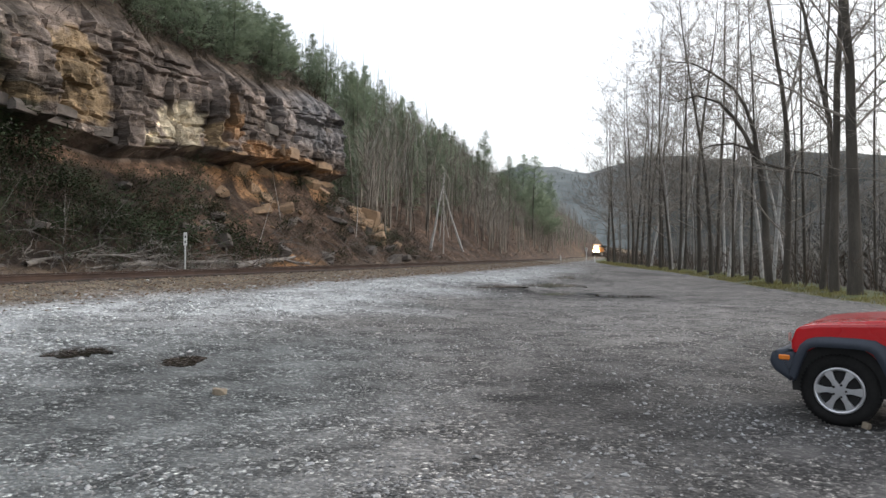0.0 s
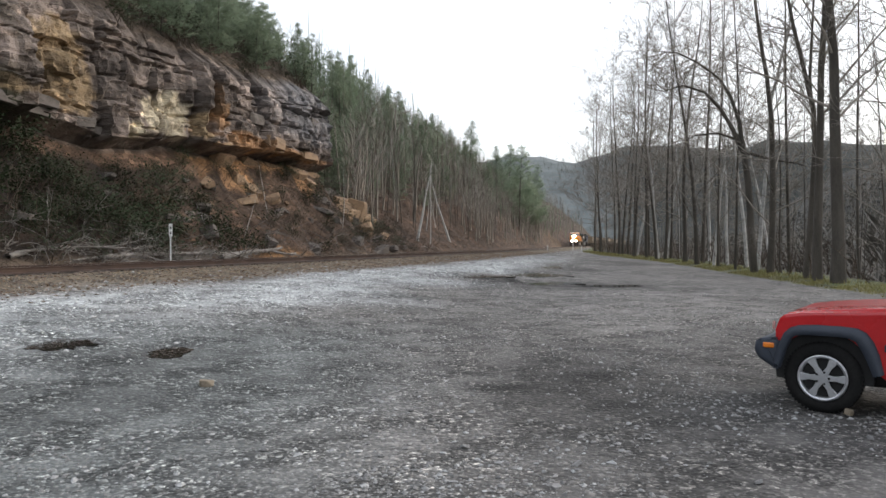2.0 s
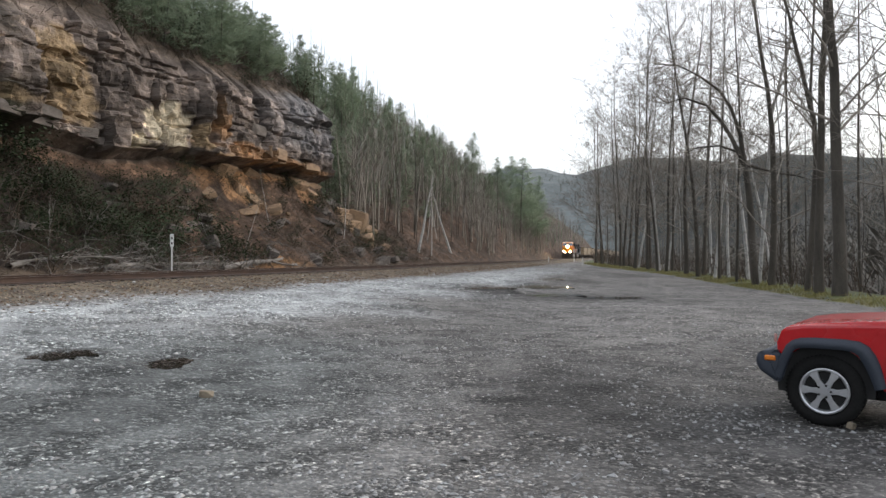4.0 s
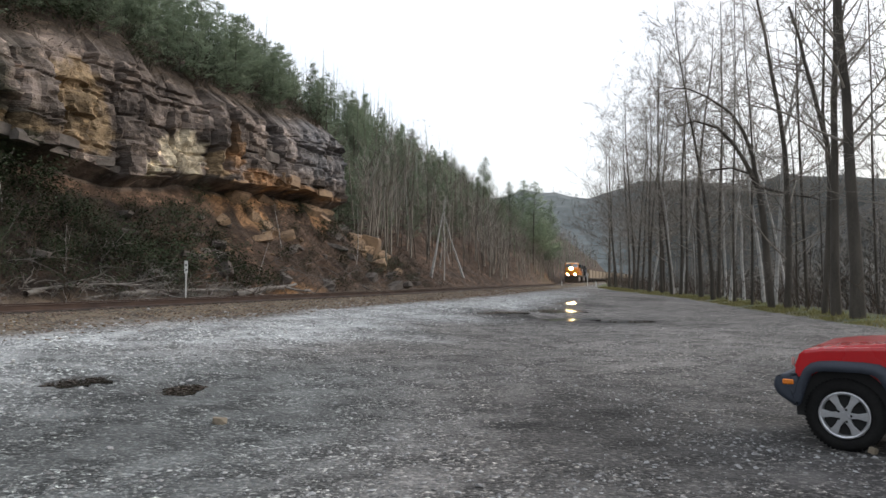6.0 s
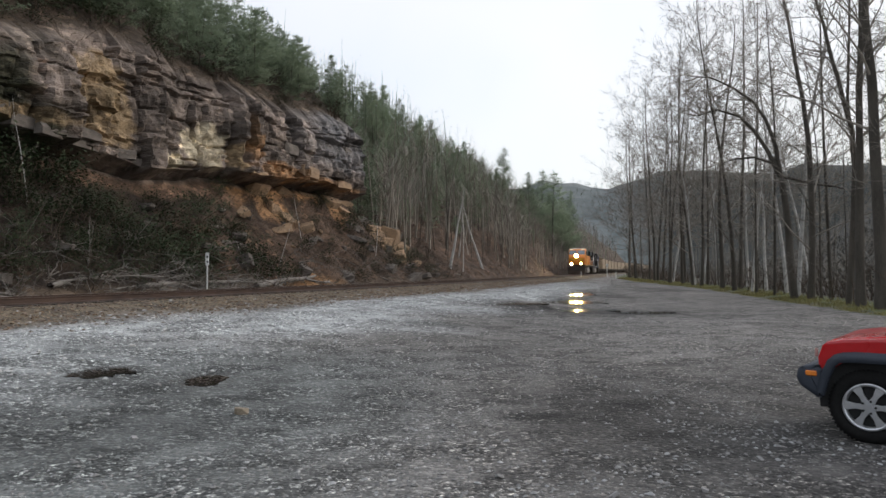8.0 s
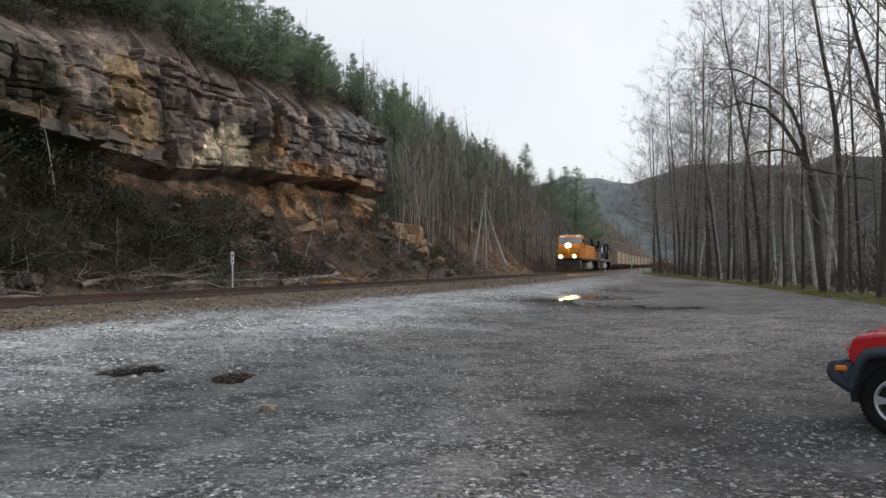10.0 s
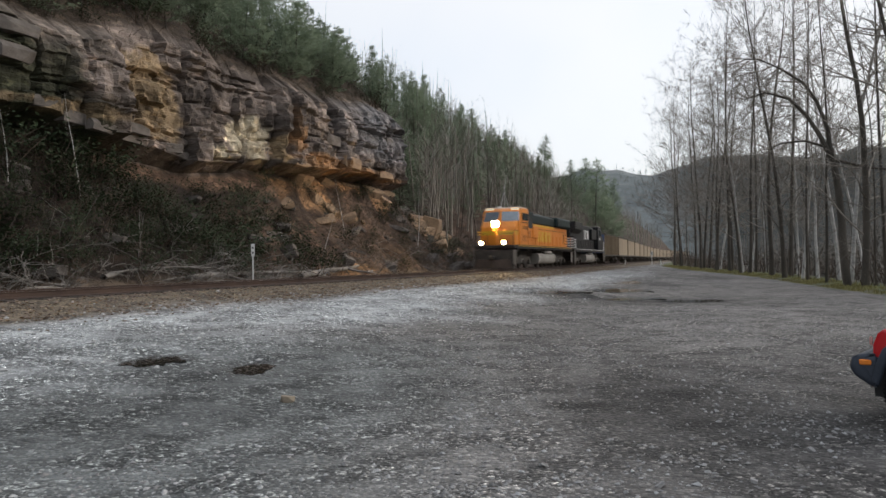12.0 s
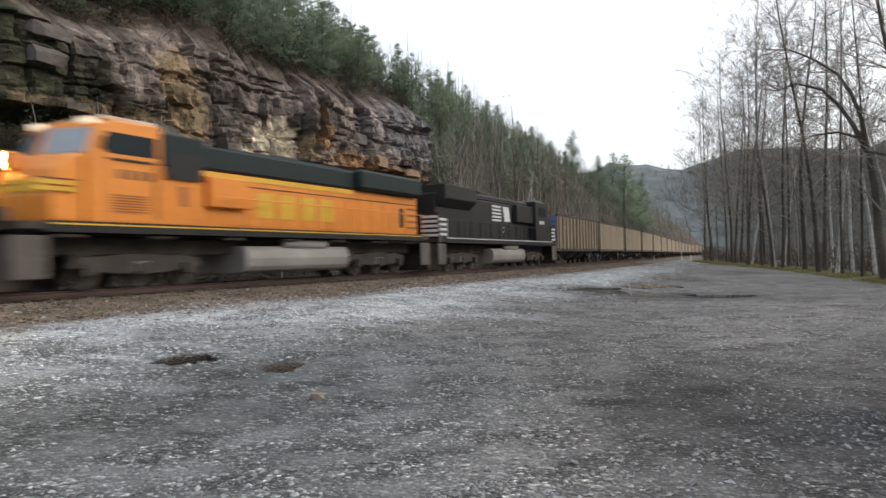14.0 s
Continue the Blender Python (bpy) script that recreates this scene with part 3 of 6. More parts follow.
def bent(rng, p, d, length, segs, wob, lift=0.0):
    """Points along a crooked branch."""
    pts = [p]
    d = d.normalized()
    for _ in range(segs):
        d = (d + Vector((rng.uniform(-wob, wob), rng.uniform(-wob, wob), rng.uniform(-wob, wob) + lift))).normalized()
        p = p + d * (length / segs)
        pts.append(p)
    return pts


def around(rng, d, lo, hi):
    """A direction that leaves d by lo to hi degrees."""
    a = d.cross(Vector((0.3, 0.2, 0.93))).normalized()
    b = d.cross(a)
    w, k = rng.uniform(0, 6.283), radians(rng.uniform(lo, hi))
    return d * math.cos(k) + (a * math.cos(w) + b * math.sin(w)) * math.sin(k)


def branchwork(rng, V, F, p, d, length, r, subs, twigs, droop=0.02):
    limb = bent(rng, p, d, length, 5, 0.22, droop)
    tube(V, F, limb, [r * (1 - 0.85 * i / 5) for i in range(6)], 4)
    for i in range(subs):
        k = rng.uniform(0.25, 1.0)
        j = min(4, int(k * 5))
        q = limb[j].lerp(limb[j + 1], k * 5 - j if k < 1 else 1)
        dd = around(rng, (limb[j + 1] - limb[j]).normalized(), 25, 60)
        ln = length * rng.uniform(0.25, 0.5) * (1.15 - 0.6 * k)
        sub = bent(rng, q, dd, ln, 3, 0.25, droop)
        tube(V, F, sub, [r * 0.38, r * 0.28, r * 0.18, r * 0.08], 3)
        for _ in range(twigs):
            m = rng.randint(0, 2)
            q2 = sub[m].lerp(sub[m + 1], rng.random())
            tw = bent(rng, q2, around(rng, (sub[m + 1] - sub[m]).normalized(), 20, 55), ln * rng.uniform(0.3, 0.7), 1, 0.25, droop)
            tube(V, F, tw, [max(0.008, r * 0.12), 0.004], 3)


def bare_tree(name, seed, h, r, limbs, subs, twigs, low=0.3, reach=0.26, bark="bark", sides=8, label="", category="tree", lean=(0, 0)):
    rng = random.Random(seed)
    ob = thing(name, label, category)
    V, F = [], []
    d0 = Vector((lean[0], lean[1], 1))
    trunk = bent(rng, Vector((0, 0, -0.6)), d0, h + 0.6, 10, 0.06, 0.035)
    tr = [r * (1.25 if i == 0 else 1) * (1 - 0.9 * (i / 10) ** 1.1) for i in range(11)]
    tube(V, F, trunk, tr, sides)
    part("trunk", (V, F), M[bark], ob, smooth=True)
    V, F = [], []
    for i in range(limbs):
        k = low + (1 - low) * (i + rng.random()) / limbs
        j = min(9, int(k * 10))
        p = trunk[j].lerp(trunk[j + 1], min(1, k * 10 - j))
        w = i * 2.4 + rng.uniform(-0.6, 0.6)
        el = radians(rng.uniform(0, 40) + 30 * k)
        d = Vector((math.cos(w) * math.cos(el), math.sin(w) * math.cos(el), math.sin(el)))
        branchwork(rng, V, F, p, d, h * reach * rng.uniform(0.65, 1.15) * (1.25 - 0.75 * k), r * 0.26 * (1.15 - 0.8 * k), subs, twigs)
    part("crown", (V, F), M["twig"], ob, "bare twiggy branches")
    return ob


def pine_tree(name, seed, h, r, wide, label, sparse=1.0, low=0.25, tuft=1.0):
    rng = random.Random(seed)
    ob = thing(name, label, "pine tree")
    V, F = [], []
    trunk = bent(rng, Vector((0, 0, -0.6)), Vector((0, 0, 1)), h + 0.6, 8, 0.025, 0.02)
    tube(V, F, trunk, [r * (1 - 0.93 * i / 8) for i in range(9)], 6)
    part("trunk", (V, F), M["bark"], ob, smooth=True)
    V, F = [], []
    z = low * h
    while z < h:
        k = z / h
        j = min(7, int((z + 0.6) / (h + 0.6) * 8))
        f = (z + 0.6) / (h + 0.6) * 8 - j
        p0 = trunk[j].lerp(trunk[j + 1], min(1, f))
        n = 5 if k < 0.9 else 3
        for b in range(n):
            if rng.random() > sparse:
                continue
            w = rng.uniform(0, 6.283)
            ln = wide * (min(1, (1 - k) * 1.55) ** 0.9) * rng.uniform(0.55, 1.15) + 0.25
            d = Vector((math.cos(w), math.sin(w), rng.uniform(-0.1, 0.25) + 0.5 * k))
            br = bent(rng, p0, d, ln, 3, 0.12, 0.06)
            tube(V, F, br, [0.035, 0.025, 0.018, 0.006], 3)
            for c in range(max(3, int(ln * 2.8))):
                m = rng.uniform(0.3, 1.0) * 3
                a = min(2, int(m))
                q = br[a].lerp(br[a + 1], m - a)
                for _ in range(6):
                    e = Vector((rng.gauss(0, 1), rng.gauss(0, 1), rng.gauss(0.15, 0.4))).normalized() * rng.uniform(0.3, 0.62) * tuft
                    sd = e.cross(Vector((rng.random(), rng.random(), 1))).normalized() * 0.08
                    i0 = len(V)
                    V += [q - e * 0.1, q + e * 0.5 + sd, q + e]
                    F.append((i0, i0 + 1, i0 + 2))
        z += rng.uniform(0.5, 0.75)
    part("crown", (V, F), M["needles"], ob, "dark green needle tufts")
    return ob


def land_z(x, y):
    s, u = su(x, y)
    return hill_at(s, u) if u < -3.4 else ground_z(s, u)


def stand(x, y, turn=0.0, k=1.0, tilt=(0, 0)):
    return Matrix.LocRotScale((x, y, land_z(x, y)), Euler((tilt[0], tilt[1], turn)), (k, k, k * random.uniform(0.92, 1.1)))


def polar(bearing, dist):
    return dist * math.sin(radians(bearing)), dist * math.cos(radians(bearing))


def plant(kinds, places, group, rng, lo=0.8, hi=1.2, tilt=0.04):
    """Copies of the kinds over the places; the first ones move themselves."""
    used = set()
    for i, (x, y) in enumerate(places):
        ob = kinds[i if i < len(kinds) else rng.randrange(len(kinds))]
        m = stand(x, y, rng.uniform(0, 6.283), rng.uniform(lo, hi), (rng.uniform(-tilt, tilt), rng.uniform(-tilt, tilt)))
        if ob.name in used:
            ob = copy_thing(ob, m)
        else:
            used.add(ob.name)
            ob.matrix_basis = m
        ob["group"] = group


# ---- tall bare trees along the verge
rng = random.Random(21)
tall = [bare_tree("tree", 100 + i, 21 + i % 3, 0.15, 32, 6, 8, low=0.14, reach=0.30, label="tall bare grey-barked tree on the grassy bank") for i in range(4)]
slim = [bare_tree("tree", 120 + i, 14 + i, 0.062, 20, 4, 7, low=0.1, reach=0.27, sides=6, label="slim bare tree in the roadside woods") for i in range(4)]
white = [bare_tree("tree", 140 + i, 14 + i, 0.10, 12, 4, 6, low=0.4, reach=0.17, bark="birch", sides=6, label="pale-barked slim tree without leaves") for i in range(2)]
front = [(19.35, 60, 0, 1.2), (20.2, 56.5, 1, 1.15), (20.55, 59, 2, 1.0), (17.3, 68.5, 3, 0.85), (15.7, 76, 1, 0.85), (21.65, 51.5, 2, 0.62), (22.8, 48, 3, 0.75), (25.1, 42.5, 0, 1.05), (18.3, 71, 2, 0.8),
         (16.7, 82, 0, 1.0), (15.2, 96, 1, 1.0), (14.2, 100, 2, 1.0), (13.3, 108, 3, 1.0), (14.8, 90, 1, 0.9), (12.8, 118, 0, 0.9), (33.4, 35.0, 0, 0.8), (32.6, 37, 3, 1.0), (26.4, 46, 2, 0.7)]
used = set()
for b, d, k, fat in front:
    x, y = polar(b, d)
    m = Matrix.LocRotScale((x, y, land_z(x, y)), Euler((0, 0, rng.uniform(0, 6.28))), (fat, fat, 0.9 + 0.1 * fat))
    ob = tall[k]
    if k in used:
        ob = copy_thing(ob, m)
    else:
        used.add(k)
        ob.matrix_basis = m
    ob["group"] = "trees along the verge"
plant(white, [polar(b, d) for b, d in ((21.3, 53), (17.4, 69), (21.0, 66), (22.3, 56), (25.2, 60), (15.9, 92), (18.0, 84), (29.2, 52), (19.0, 75), (23.6, 52))], "pale trees in the woods", rng, 0.9, 1.15, 0.09)
places = []
while len(places) < 62:
    b, d = rng.uniform(13.2, 36), rng.uniform(40, 135)
    x, y = polar(b, d)
    s, u = su(x, y)
    if verge(s) + 1.6 < u < verge(s) + 44:
        places.append((x, y))
behind = []
while len(behind) < 68:
    s, u = rng.uniform(100, 300), rng.uniform(9, 45)
    x, y = at(s, u)
    if math.degrees(math.atan2(x, y)) > 12.7:
        behind.append((x, y))
wide = [bare_tree("tree", 170 + i, 23 + i, 0.16, 34, 6, 8, low=0.22, reach=0.36, label="spreading bare tree with a wide crown of fine twigs") for i in range(2)]
plant(wide, [polar(b, d) for b, d in ((13.2, 100), (14.6, 84), (15.6, 78), (16.6, 72), (17.9, 66), (12.7, 116))], "trees along the verge", rng, 0.9, 1.05, 0.03)
plant(slim, places, "slim trees in the woods", rng, 0.7, 1.15, 0.05)

# the old pair of stout trees at the gravel's edge
stout = bare_tree("tree", 163, 24, 0.27, 24, 6, 7, low=0.28, reach=0.24, sides=10, label="stout rough-barked bare tree with long level limbs")
x, y = polar(29.4, 34.6)
stout.matrix_basis = Matrix.LocRotScale((x, y, land_z(x, y)), Euler((0, 0, 0.4)), None)
x, y = polar(28.15, 36.2)
twin = copy_thing(stout, Matrix.LocRotScale((x, y, land_z(x, y)), Euler((0, 0, 3.5)), (0.74, 0.74, 1.0)))
for ob in (stout, twin):
    ob["group"] = "trees along the verge"


def limbed_tree(label, bearing, dist, lines, bark="bark"):
    """A tree whose stems follow lines of (across, up), each with its start and end radius and a count of branches."""
    ob = thing("tree", label, "tree", "trees along the verge")
    V, F, W, G = [], [], [], []
    for pts, r0, r1, count in lines:
        line = [Vector((a, 0.25 * nz(a, z, bearing, 0.4), z)) for a, z in pts]
        fine = []
        for i in range(len(line) - 1):
            for k in range(3):
                q = line[i].lerp(line[i + 1], k / 3)
                fine.append(q + Vector((0.05 * nz(q.z, 0, bearing, 1.3), 0.05 * nz(q.z, 5, bearing, 1.3), 0)) * (k > 0))
        fine.append(line[-1])
        n = len(fine) - 1
        tube(V, F, fine, [r0 + (r1 - r0) * i / n for i in range(n + 1)], 8)
        for i in range(count):
            j = rng.randrange(n // 3, n)
            branchwork(rng, W, G, fine[j].lerp(fine[j + 1], rng.random()), around(rng, (fine[j + 1] - fine[j]).normalized(), 25, 75), rng.uniform(1.3, 3.4), 0.04, 5, 4)
    part("trunk", (V, F), M[bark], ob, smooth=True)
    part("crown", (W, G), M["twig"], ob, "bare twiggy branches")
    x, y = polar(bearing, dist)
    ob.matrix_basis = Matrix.LocRotScale((x, y, land_z(x, y)), Euler((0, 0, -radians(bearing))), None)


limbed_tree("crooked dark tree with a forked leaning trunk", 24.07, 44, (
    (((0.05, -0.6), (0, 0.1), (-0.18, 2.5), (-0.31, 5.0), (-0.5, 6.55)), 0.24, 0.17, 0),
    (((-0.5, 6.5), (-1.1, 8.0), (-1.82, 9.3), (-2.55, 10.17), (-3.76, 10.66), (-4.85, 10.4)), 0.15, 0.03, 14),
    (((-0.5, 6.5), (-0.74, 8.3), (-1.23, 9.9), (-1.81, 10.9), (-2.85, 11.8), (-4.06, 12.57), (-5.15, 12.75)), 0.13, 0.025, 16),
    (((-0.42, 6.64), (1.02, 6.19), (2.12, 5.98), (2.93, 5.64)), 0.09, 0.02, 3),
    (((-0.95, 7.45), (-1.83, 7.82), (-2.96, 7.8), (-3.63, 7.55)), 0.08, 0.02, 4)))
limbed_tree("thin dark tree leaning out over the gravel", 27.42, 38, (
    (((0, -0.5), (0, 0.14), (0.2, 2.87), (0.38, 5.98), (0.32, 7.8), (-0.13, 9.94), (-0.54, 11.83), (-0.76, 13.05), (-1.16, 14.6)), 0.17, 0.06, 12),
    (((0.34, 7.0), (0.15, 9.4), (0.25, 11.7), (0.36, 14.8)), 0.09, 0.04, 6)))
limbed_tree("slender white-barked tree leaning to one side", 24.26, 47, (
    (((0, -0.8), (0.26, 3.2), (0.53, 6.5), (0.72, 9.8), (1.27, 12.35), (1.72, 14.3), (1.94, 16.2)), 0.13, 0.04, 10),), "birch")

# ---- pines and bare trees on the hillside
rng = random.Random(33)
pines = [pine_tree("pine_tree", 200 + i, 5.6 + i * 0.7, 0.10, 2.7 + 0.3 * (i % 3), "bushy green pine on the rocky hillside", 0.9, 0.06 + 0.05 * (i % 3), 1.2) for i in range(5)]
high_pines = [pine_tree("pine_tree", 220 + i, 10.5 + i * 1.2, 0.14, 3.6, "tall green pine on the hillside above the track", 0.95, 0.12, 1.7) for i in range(3)]
scrub = [bare_tree("tree", 240 + i, 8.5 + i, 0.055, 11, 3, 5, low=0.3, reach=0.19, sides=5, label="thin bare tree on the hillside") for i in range(4)]
pale = [bare_tree("tree", 260 + i, 8 + i, 0.06, 8, 3, 4, low=0.4, reach=0.15, bark="birch", sides=5, label="thin pale-barked bare tree on the hillside") for i in range(2)]


def scatter(n, s0, s1, u0, u1, gap, test=None):
    out = []
    tries = 0
    while len(out) < n and tries < n * 40:
        tries += 1
        s, u = rng.uniform(s0, s1), -rng.uniform(u0, u1)
        if test and not test(s, u):
            continue
        x, y = at(s, u)
        if all((x - a) ** 2 + (y - b) ** 2 > gap * gap for a, b in out):
            out.append((x, y))
    return out


plant(pines, scatter(95, 14, 98, 9.6, 27, 1.5) + scatter(36, 8, 34, 9.6, 20, 1.0) + scatter(64, 14, 55, 9.6, 15, 0.9), "pines on the hillside", rng, 0.5, 0.88)
plant(high_pines, scatter(60, 57, 100, 11, 40, 2.4) + scatter(50, 92, 170, 10, 36, 2.8), "tall pines on the hillside", rng, 0.58, 0.86)


def thicket(name, kinds, places, material, label, lo, hi):
    """Trees too far up the slope to tell apart, joined."""
    V, F = [], []
    for x, y in places:
        src = kinds[rng.randrange(len(kinds))]
        m = stand(x, y, rng.uniform(0, 6.283), rng.uniform(lo, hi))
        for o in src.children[-1:] if name == "pine_thicket" else src.children:
            i0 = len(V)
            V += [m @ v.co for v in o.data.vertices]
            F += [tuple(i + i0 for i in p.vertices) for p in o.data.polygons]
    tagged(part(name, (V, F), material), label, "woods", kind="stuff")


thicket("pine_thicket", high_pines, scatter(50, 62, 130, 20, 52, 2.6) + scatter(110, 100, 300, 10, 56, 2.8) + scatter(60, 140, 320, 7, 20, 3), M["needles"], "tall green pines covering the slope by the bend", 0.6, 0.95)
thicket("pine_thicket", pines, scatter(130, 2, 96, 26, 58, 1.9) + scatter(70, 62, 130, 12, 34, 1.6) + scatter(110, 90, 260, 12, 60, 2.4) + scatter(60, 240, 400, 8, 50, 4), M["needles"], "dense green pine woods high on the slope", 0.75, 1.15)
plant(scrub, scatter(80, 63, 120, 5.0, 20, 1.3) + scatter(70, 110, 240, 6.0, 34, 2.0), "bare trees on the hillside", rng, 0.65, 1.1, 0.08)
plant(pale, scatter(22, 62, 150, 5.0, 18, 2.0), "pale trees on the hillside", rng, 0.7, 1.05, 0.12)
far_pines = [pine_tree("pine_tree", 280 + i, 15 + 2 * i, 0.2, 4.4, "tall pine standing over the far bend", 1.0, 0.15, 2.2) for i in range(2)]
for k, (b, d, size) in enumerate(((7.0, 165, 1.32), (3.1, 132, 0.72), (7.7, 176, 1.0), (0.2, 122, 0.55), (-2.4, 114, 0.62), (5.2, 150, 0.8), (6.2, 190, 1.1), (8.2, 200, 1.05), (1.6, 128, 0.55))):
    x, y = polar(b, d)
    m = stand(x, y, rng.uniform(0, 6.283), size)
    ob = far_pines[k] if k < 2 else copy_thing(far_pines[k % 2], m)
    ob.matrix_basis = m
    ob["group"] = "tall pines by the bend"

thicket("bare_thicket", scrub, behind, M["twig"], "leafless grey woods behind the roadside trees", 1.0, 1.5)

# the leaning pale pair by the foot of the slope
for lean, h, sp in (((-0.42, -0.1), 8.4, (80.0, -5.2)), ((0.16, 0.0), 8.0, (68.0, -5.8))):
    ob = bare_tree("tree", 300 + int(h * 10), h, 0.17, 9, 4, 2, low=0.5, reach=0.2, bark="birch", sides=6, label="leaning white-barked bare tree at the slope's foot", lean=lean)
    x, y = at(*sp)
    ob.matrix_basis = Matrix.Translation((x, y, land_z(x, y)))
    ob["group"] = "leaning pale trees"
# bare saplings that hang on the rock bank
for s, u, h, lean in ((50.5, -6.2, 4.6, (0.18, 0)), (41, -7.0, 3.6, (-0.2, 0)), (20.4, -7.2, 4.5, (0.02, 0)), (17.8, -8.0, 3.6, (0.03, 0)), (36, -6.0, 3.2, (0.3, 0.1)), (33, -5.4, 2.6, (-0.4, 0))):
    ob = bare_tree("sapling", 400 + int(s), h, 0.03, 7, 3, 2, low=0.45, reach=0.22, bark="birch", sides=5, label="thin bare sapling rooted in the rock bank", category="sapling", lean=lean)
    x, y = at(s, u)
    ob.matrix_basis = Matrix.Translation((x, y, land_z(x, y)))
    ob["group"] = "saplings on the bank"

# ---- evergreen shrubs on the bank


def shrub(seed, label):
    r = random.Random(seed)
    ob = thing("shrub", label, "shrub")
    V, F = [], []
    tips = []
    for i in range(12):
        st = bent(r, Vector((r.uniform(-0.3, 0.3), r.uniform(-0.3, 0.3), -0.2)), Vector((r.uniform(-1, 1), r.uniform(-1, 1), r.uniform(0.6, 1.6))), r.uniform(0.9, 1.9), 4, 0.2)
        tube(V, F, st, [0.022, 0.018, 0.014, 0.01, 0.004], 3)
        tips += st[2:]
    part("stem", (V, F), M["brush"], ob)
    V, F = [], []
    for p in tips:
        for _ in range(10):
            q = p + Vector((r.gauss(0, 0.17), r.gauss(0, 0.17), r.gauss(0.02, 0.13)))
            e = Vector((r.gauss(0, 1), r.gauss(0, 1), r.gauss(-0.1, 0.5))).normalized() * r.uniform(0.10, 0.19)
            sd = e.cross(Vector((r.random(), r.random(), 1))).normalized() * 0.03
            i0 = len(V)
            V += [q, q + e * 0.5 + sd, q + e, q + e * 0.5 - sd]
            F.append((i0, i0 + 1, i0 + 2, i0 + 3))
    part("leaves", (V, F), M["leaves"], ob, "dark evergreen leaves")
    return ob


shrubs = [shrub(500 + i, "dark evergreen shrub on the rock bank") for i in range(4)]
rng = random.Random(12)
plant(shrubs, scatter(115, 12, 35, 4.4, 8.8, 0.5) + scatter(34, 12, 27, 4.6, 9.2, 0.6) + scatter(26, 34, 66, 4.6, 8.2, 0.9) + scatter(44, 12, 24, 8.6, 15, 0.8) + scatter(66, 20, 68, 8.7, 11.5, 0.7), "shrubs on the bank", rng, 0.6, 1.35, 0.2)

# ---- brown brush and dead stems over bank and slope
V, F = [], []
for i in range(5000):
    if i < 2200:
        s, u = rng.uniform(12, 70), -rng.uniform(3.9, 9.0)
    elif i < 3700:
        s, u = rng.uniform(12, 70), -rng.uniform(8.9, 13)
    else:
        s, u = rng.uniform(66, 175), -rng.uniform(4.2, 14)
    x, y = at(s, u)
    z = hill_at(s, u) - 0.05
    ln = rng.uniform(0.4, 1.7)
    b = bent(rng, Vector((x, y, z)), Vector((rng.gauss(0.3, 0.7), rng.gauss(-0.3, 0.7), rng.uniform(0.3, 1.3))), ln, 3, 0.3, -0.08)
    tube(V, F, b, [0.014, 0.011, 0.008, 0.003], 3)
    q = bent(rng, b[1], around(rng, (b[2] - b[1]).normalized(), 30, 70), ln * 0.5, 2, 0.3)
    tube(V, F, q, [0.008, 0.006, 0.002], 3)
tagged(part("undergrowth", (V, F), M["brush"]), "tangled brown brush and dead stems on the slope", "undergrowth", kind="stuff")

# ---- grey dead branches heaped along the foot of the bank
V, F = [], []
for i in range(270):
    s, u = rng.uniform(12, 31) if i < 200 else rng.uniform(30, 52), -rng.uniform(4.1, 6.0)
    x, y = at(s, u)
    w, ln = rng.uniform(0, 6.283), rng.uniform(1.0, 3.0)
    b = bent(rng, Vector((x, y, hill_at(s, u) + rng.uniform(-0.1, 0.25))), Vector((math.cos(w), math.sin(w), rng.uniform(0.15, 0.9))), ln, 6, 0.28, -0.13)
    r = rng.uniform(0.01, 0.026)
    tube(V, F, b, [r * (1 - 0.13 * k) for k in range(7)], 4)
    for _ in range(3):
        k = rng.randint(1, 5)
        tube(V, F, bent(rng, b[k], around(rng, (b[k + 1] - b[k]).normalized(), 25, 60), ln * rng.uniform(0.2, 0.5), 3, 0.25, -0.05), [r * 0.5, r * 0.4, r * 0.3, 0.003], 3)
tagged(part("brushwood", (V, F), M["deadwood"]), "tangle of grey dead branches along the bank's foot", "brushwood", kind="stuff")

# ---- grass along the verge and fallen leaves by the rails
V, F = [], []
for i in range(24000):
    s = rng.uniform(24, 112)
    u = verge(s) + abs(rng.gauss(0.2, 1.1))
    x, y = at(s, u)
    if nz(x, y, 6, 0.5) + rng.uniform(-0.4, 0.4) < -0.1:
        continue
    z = ground_z(s, u, (x, y)) - 0.01
    hgt, w = rng.uniform(0.06, 0.2), rng.uniform(0, 6.28)
    dx, dy = math.cos(w) * 0.018, math.sin(w) * 0.018
    i0 = len(V)
    V += [(x - dx, y - dy, z), (x + dx, y + dy, z), (x + rng.gauss(0, 0.05), y + rng.gauss(0, 0.05), z + hgt)]
    F.append((i0, i0 + 1, i0 + 2))
tagged(part("grass", (V, F), M["grass"]), "short yellow-green grass along the gravel's edge", "grass", kind="stuff")

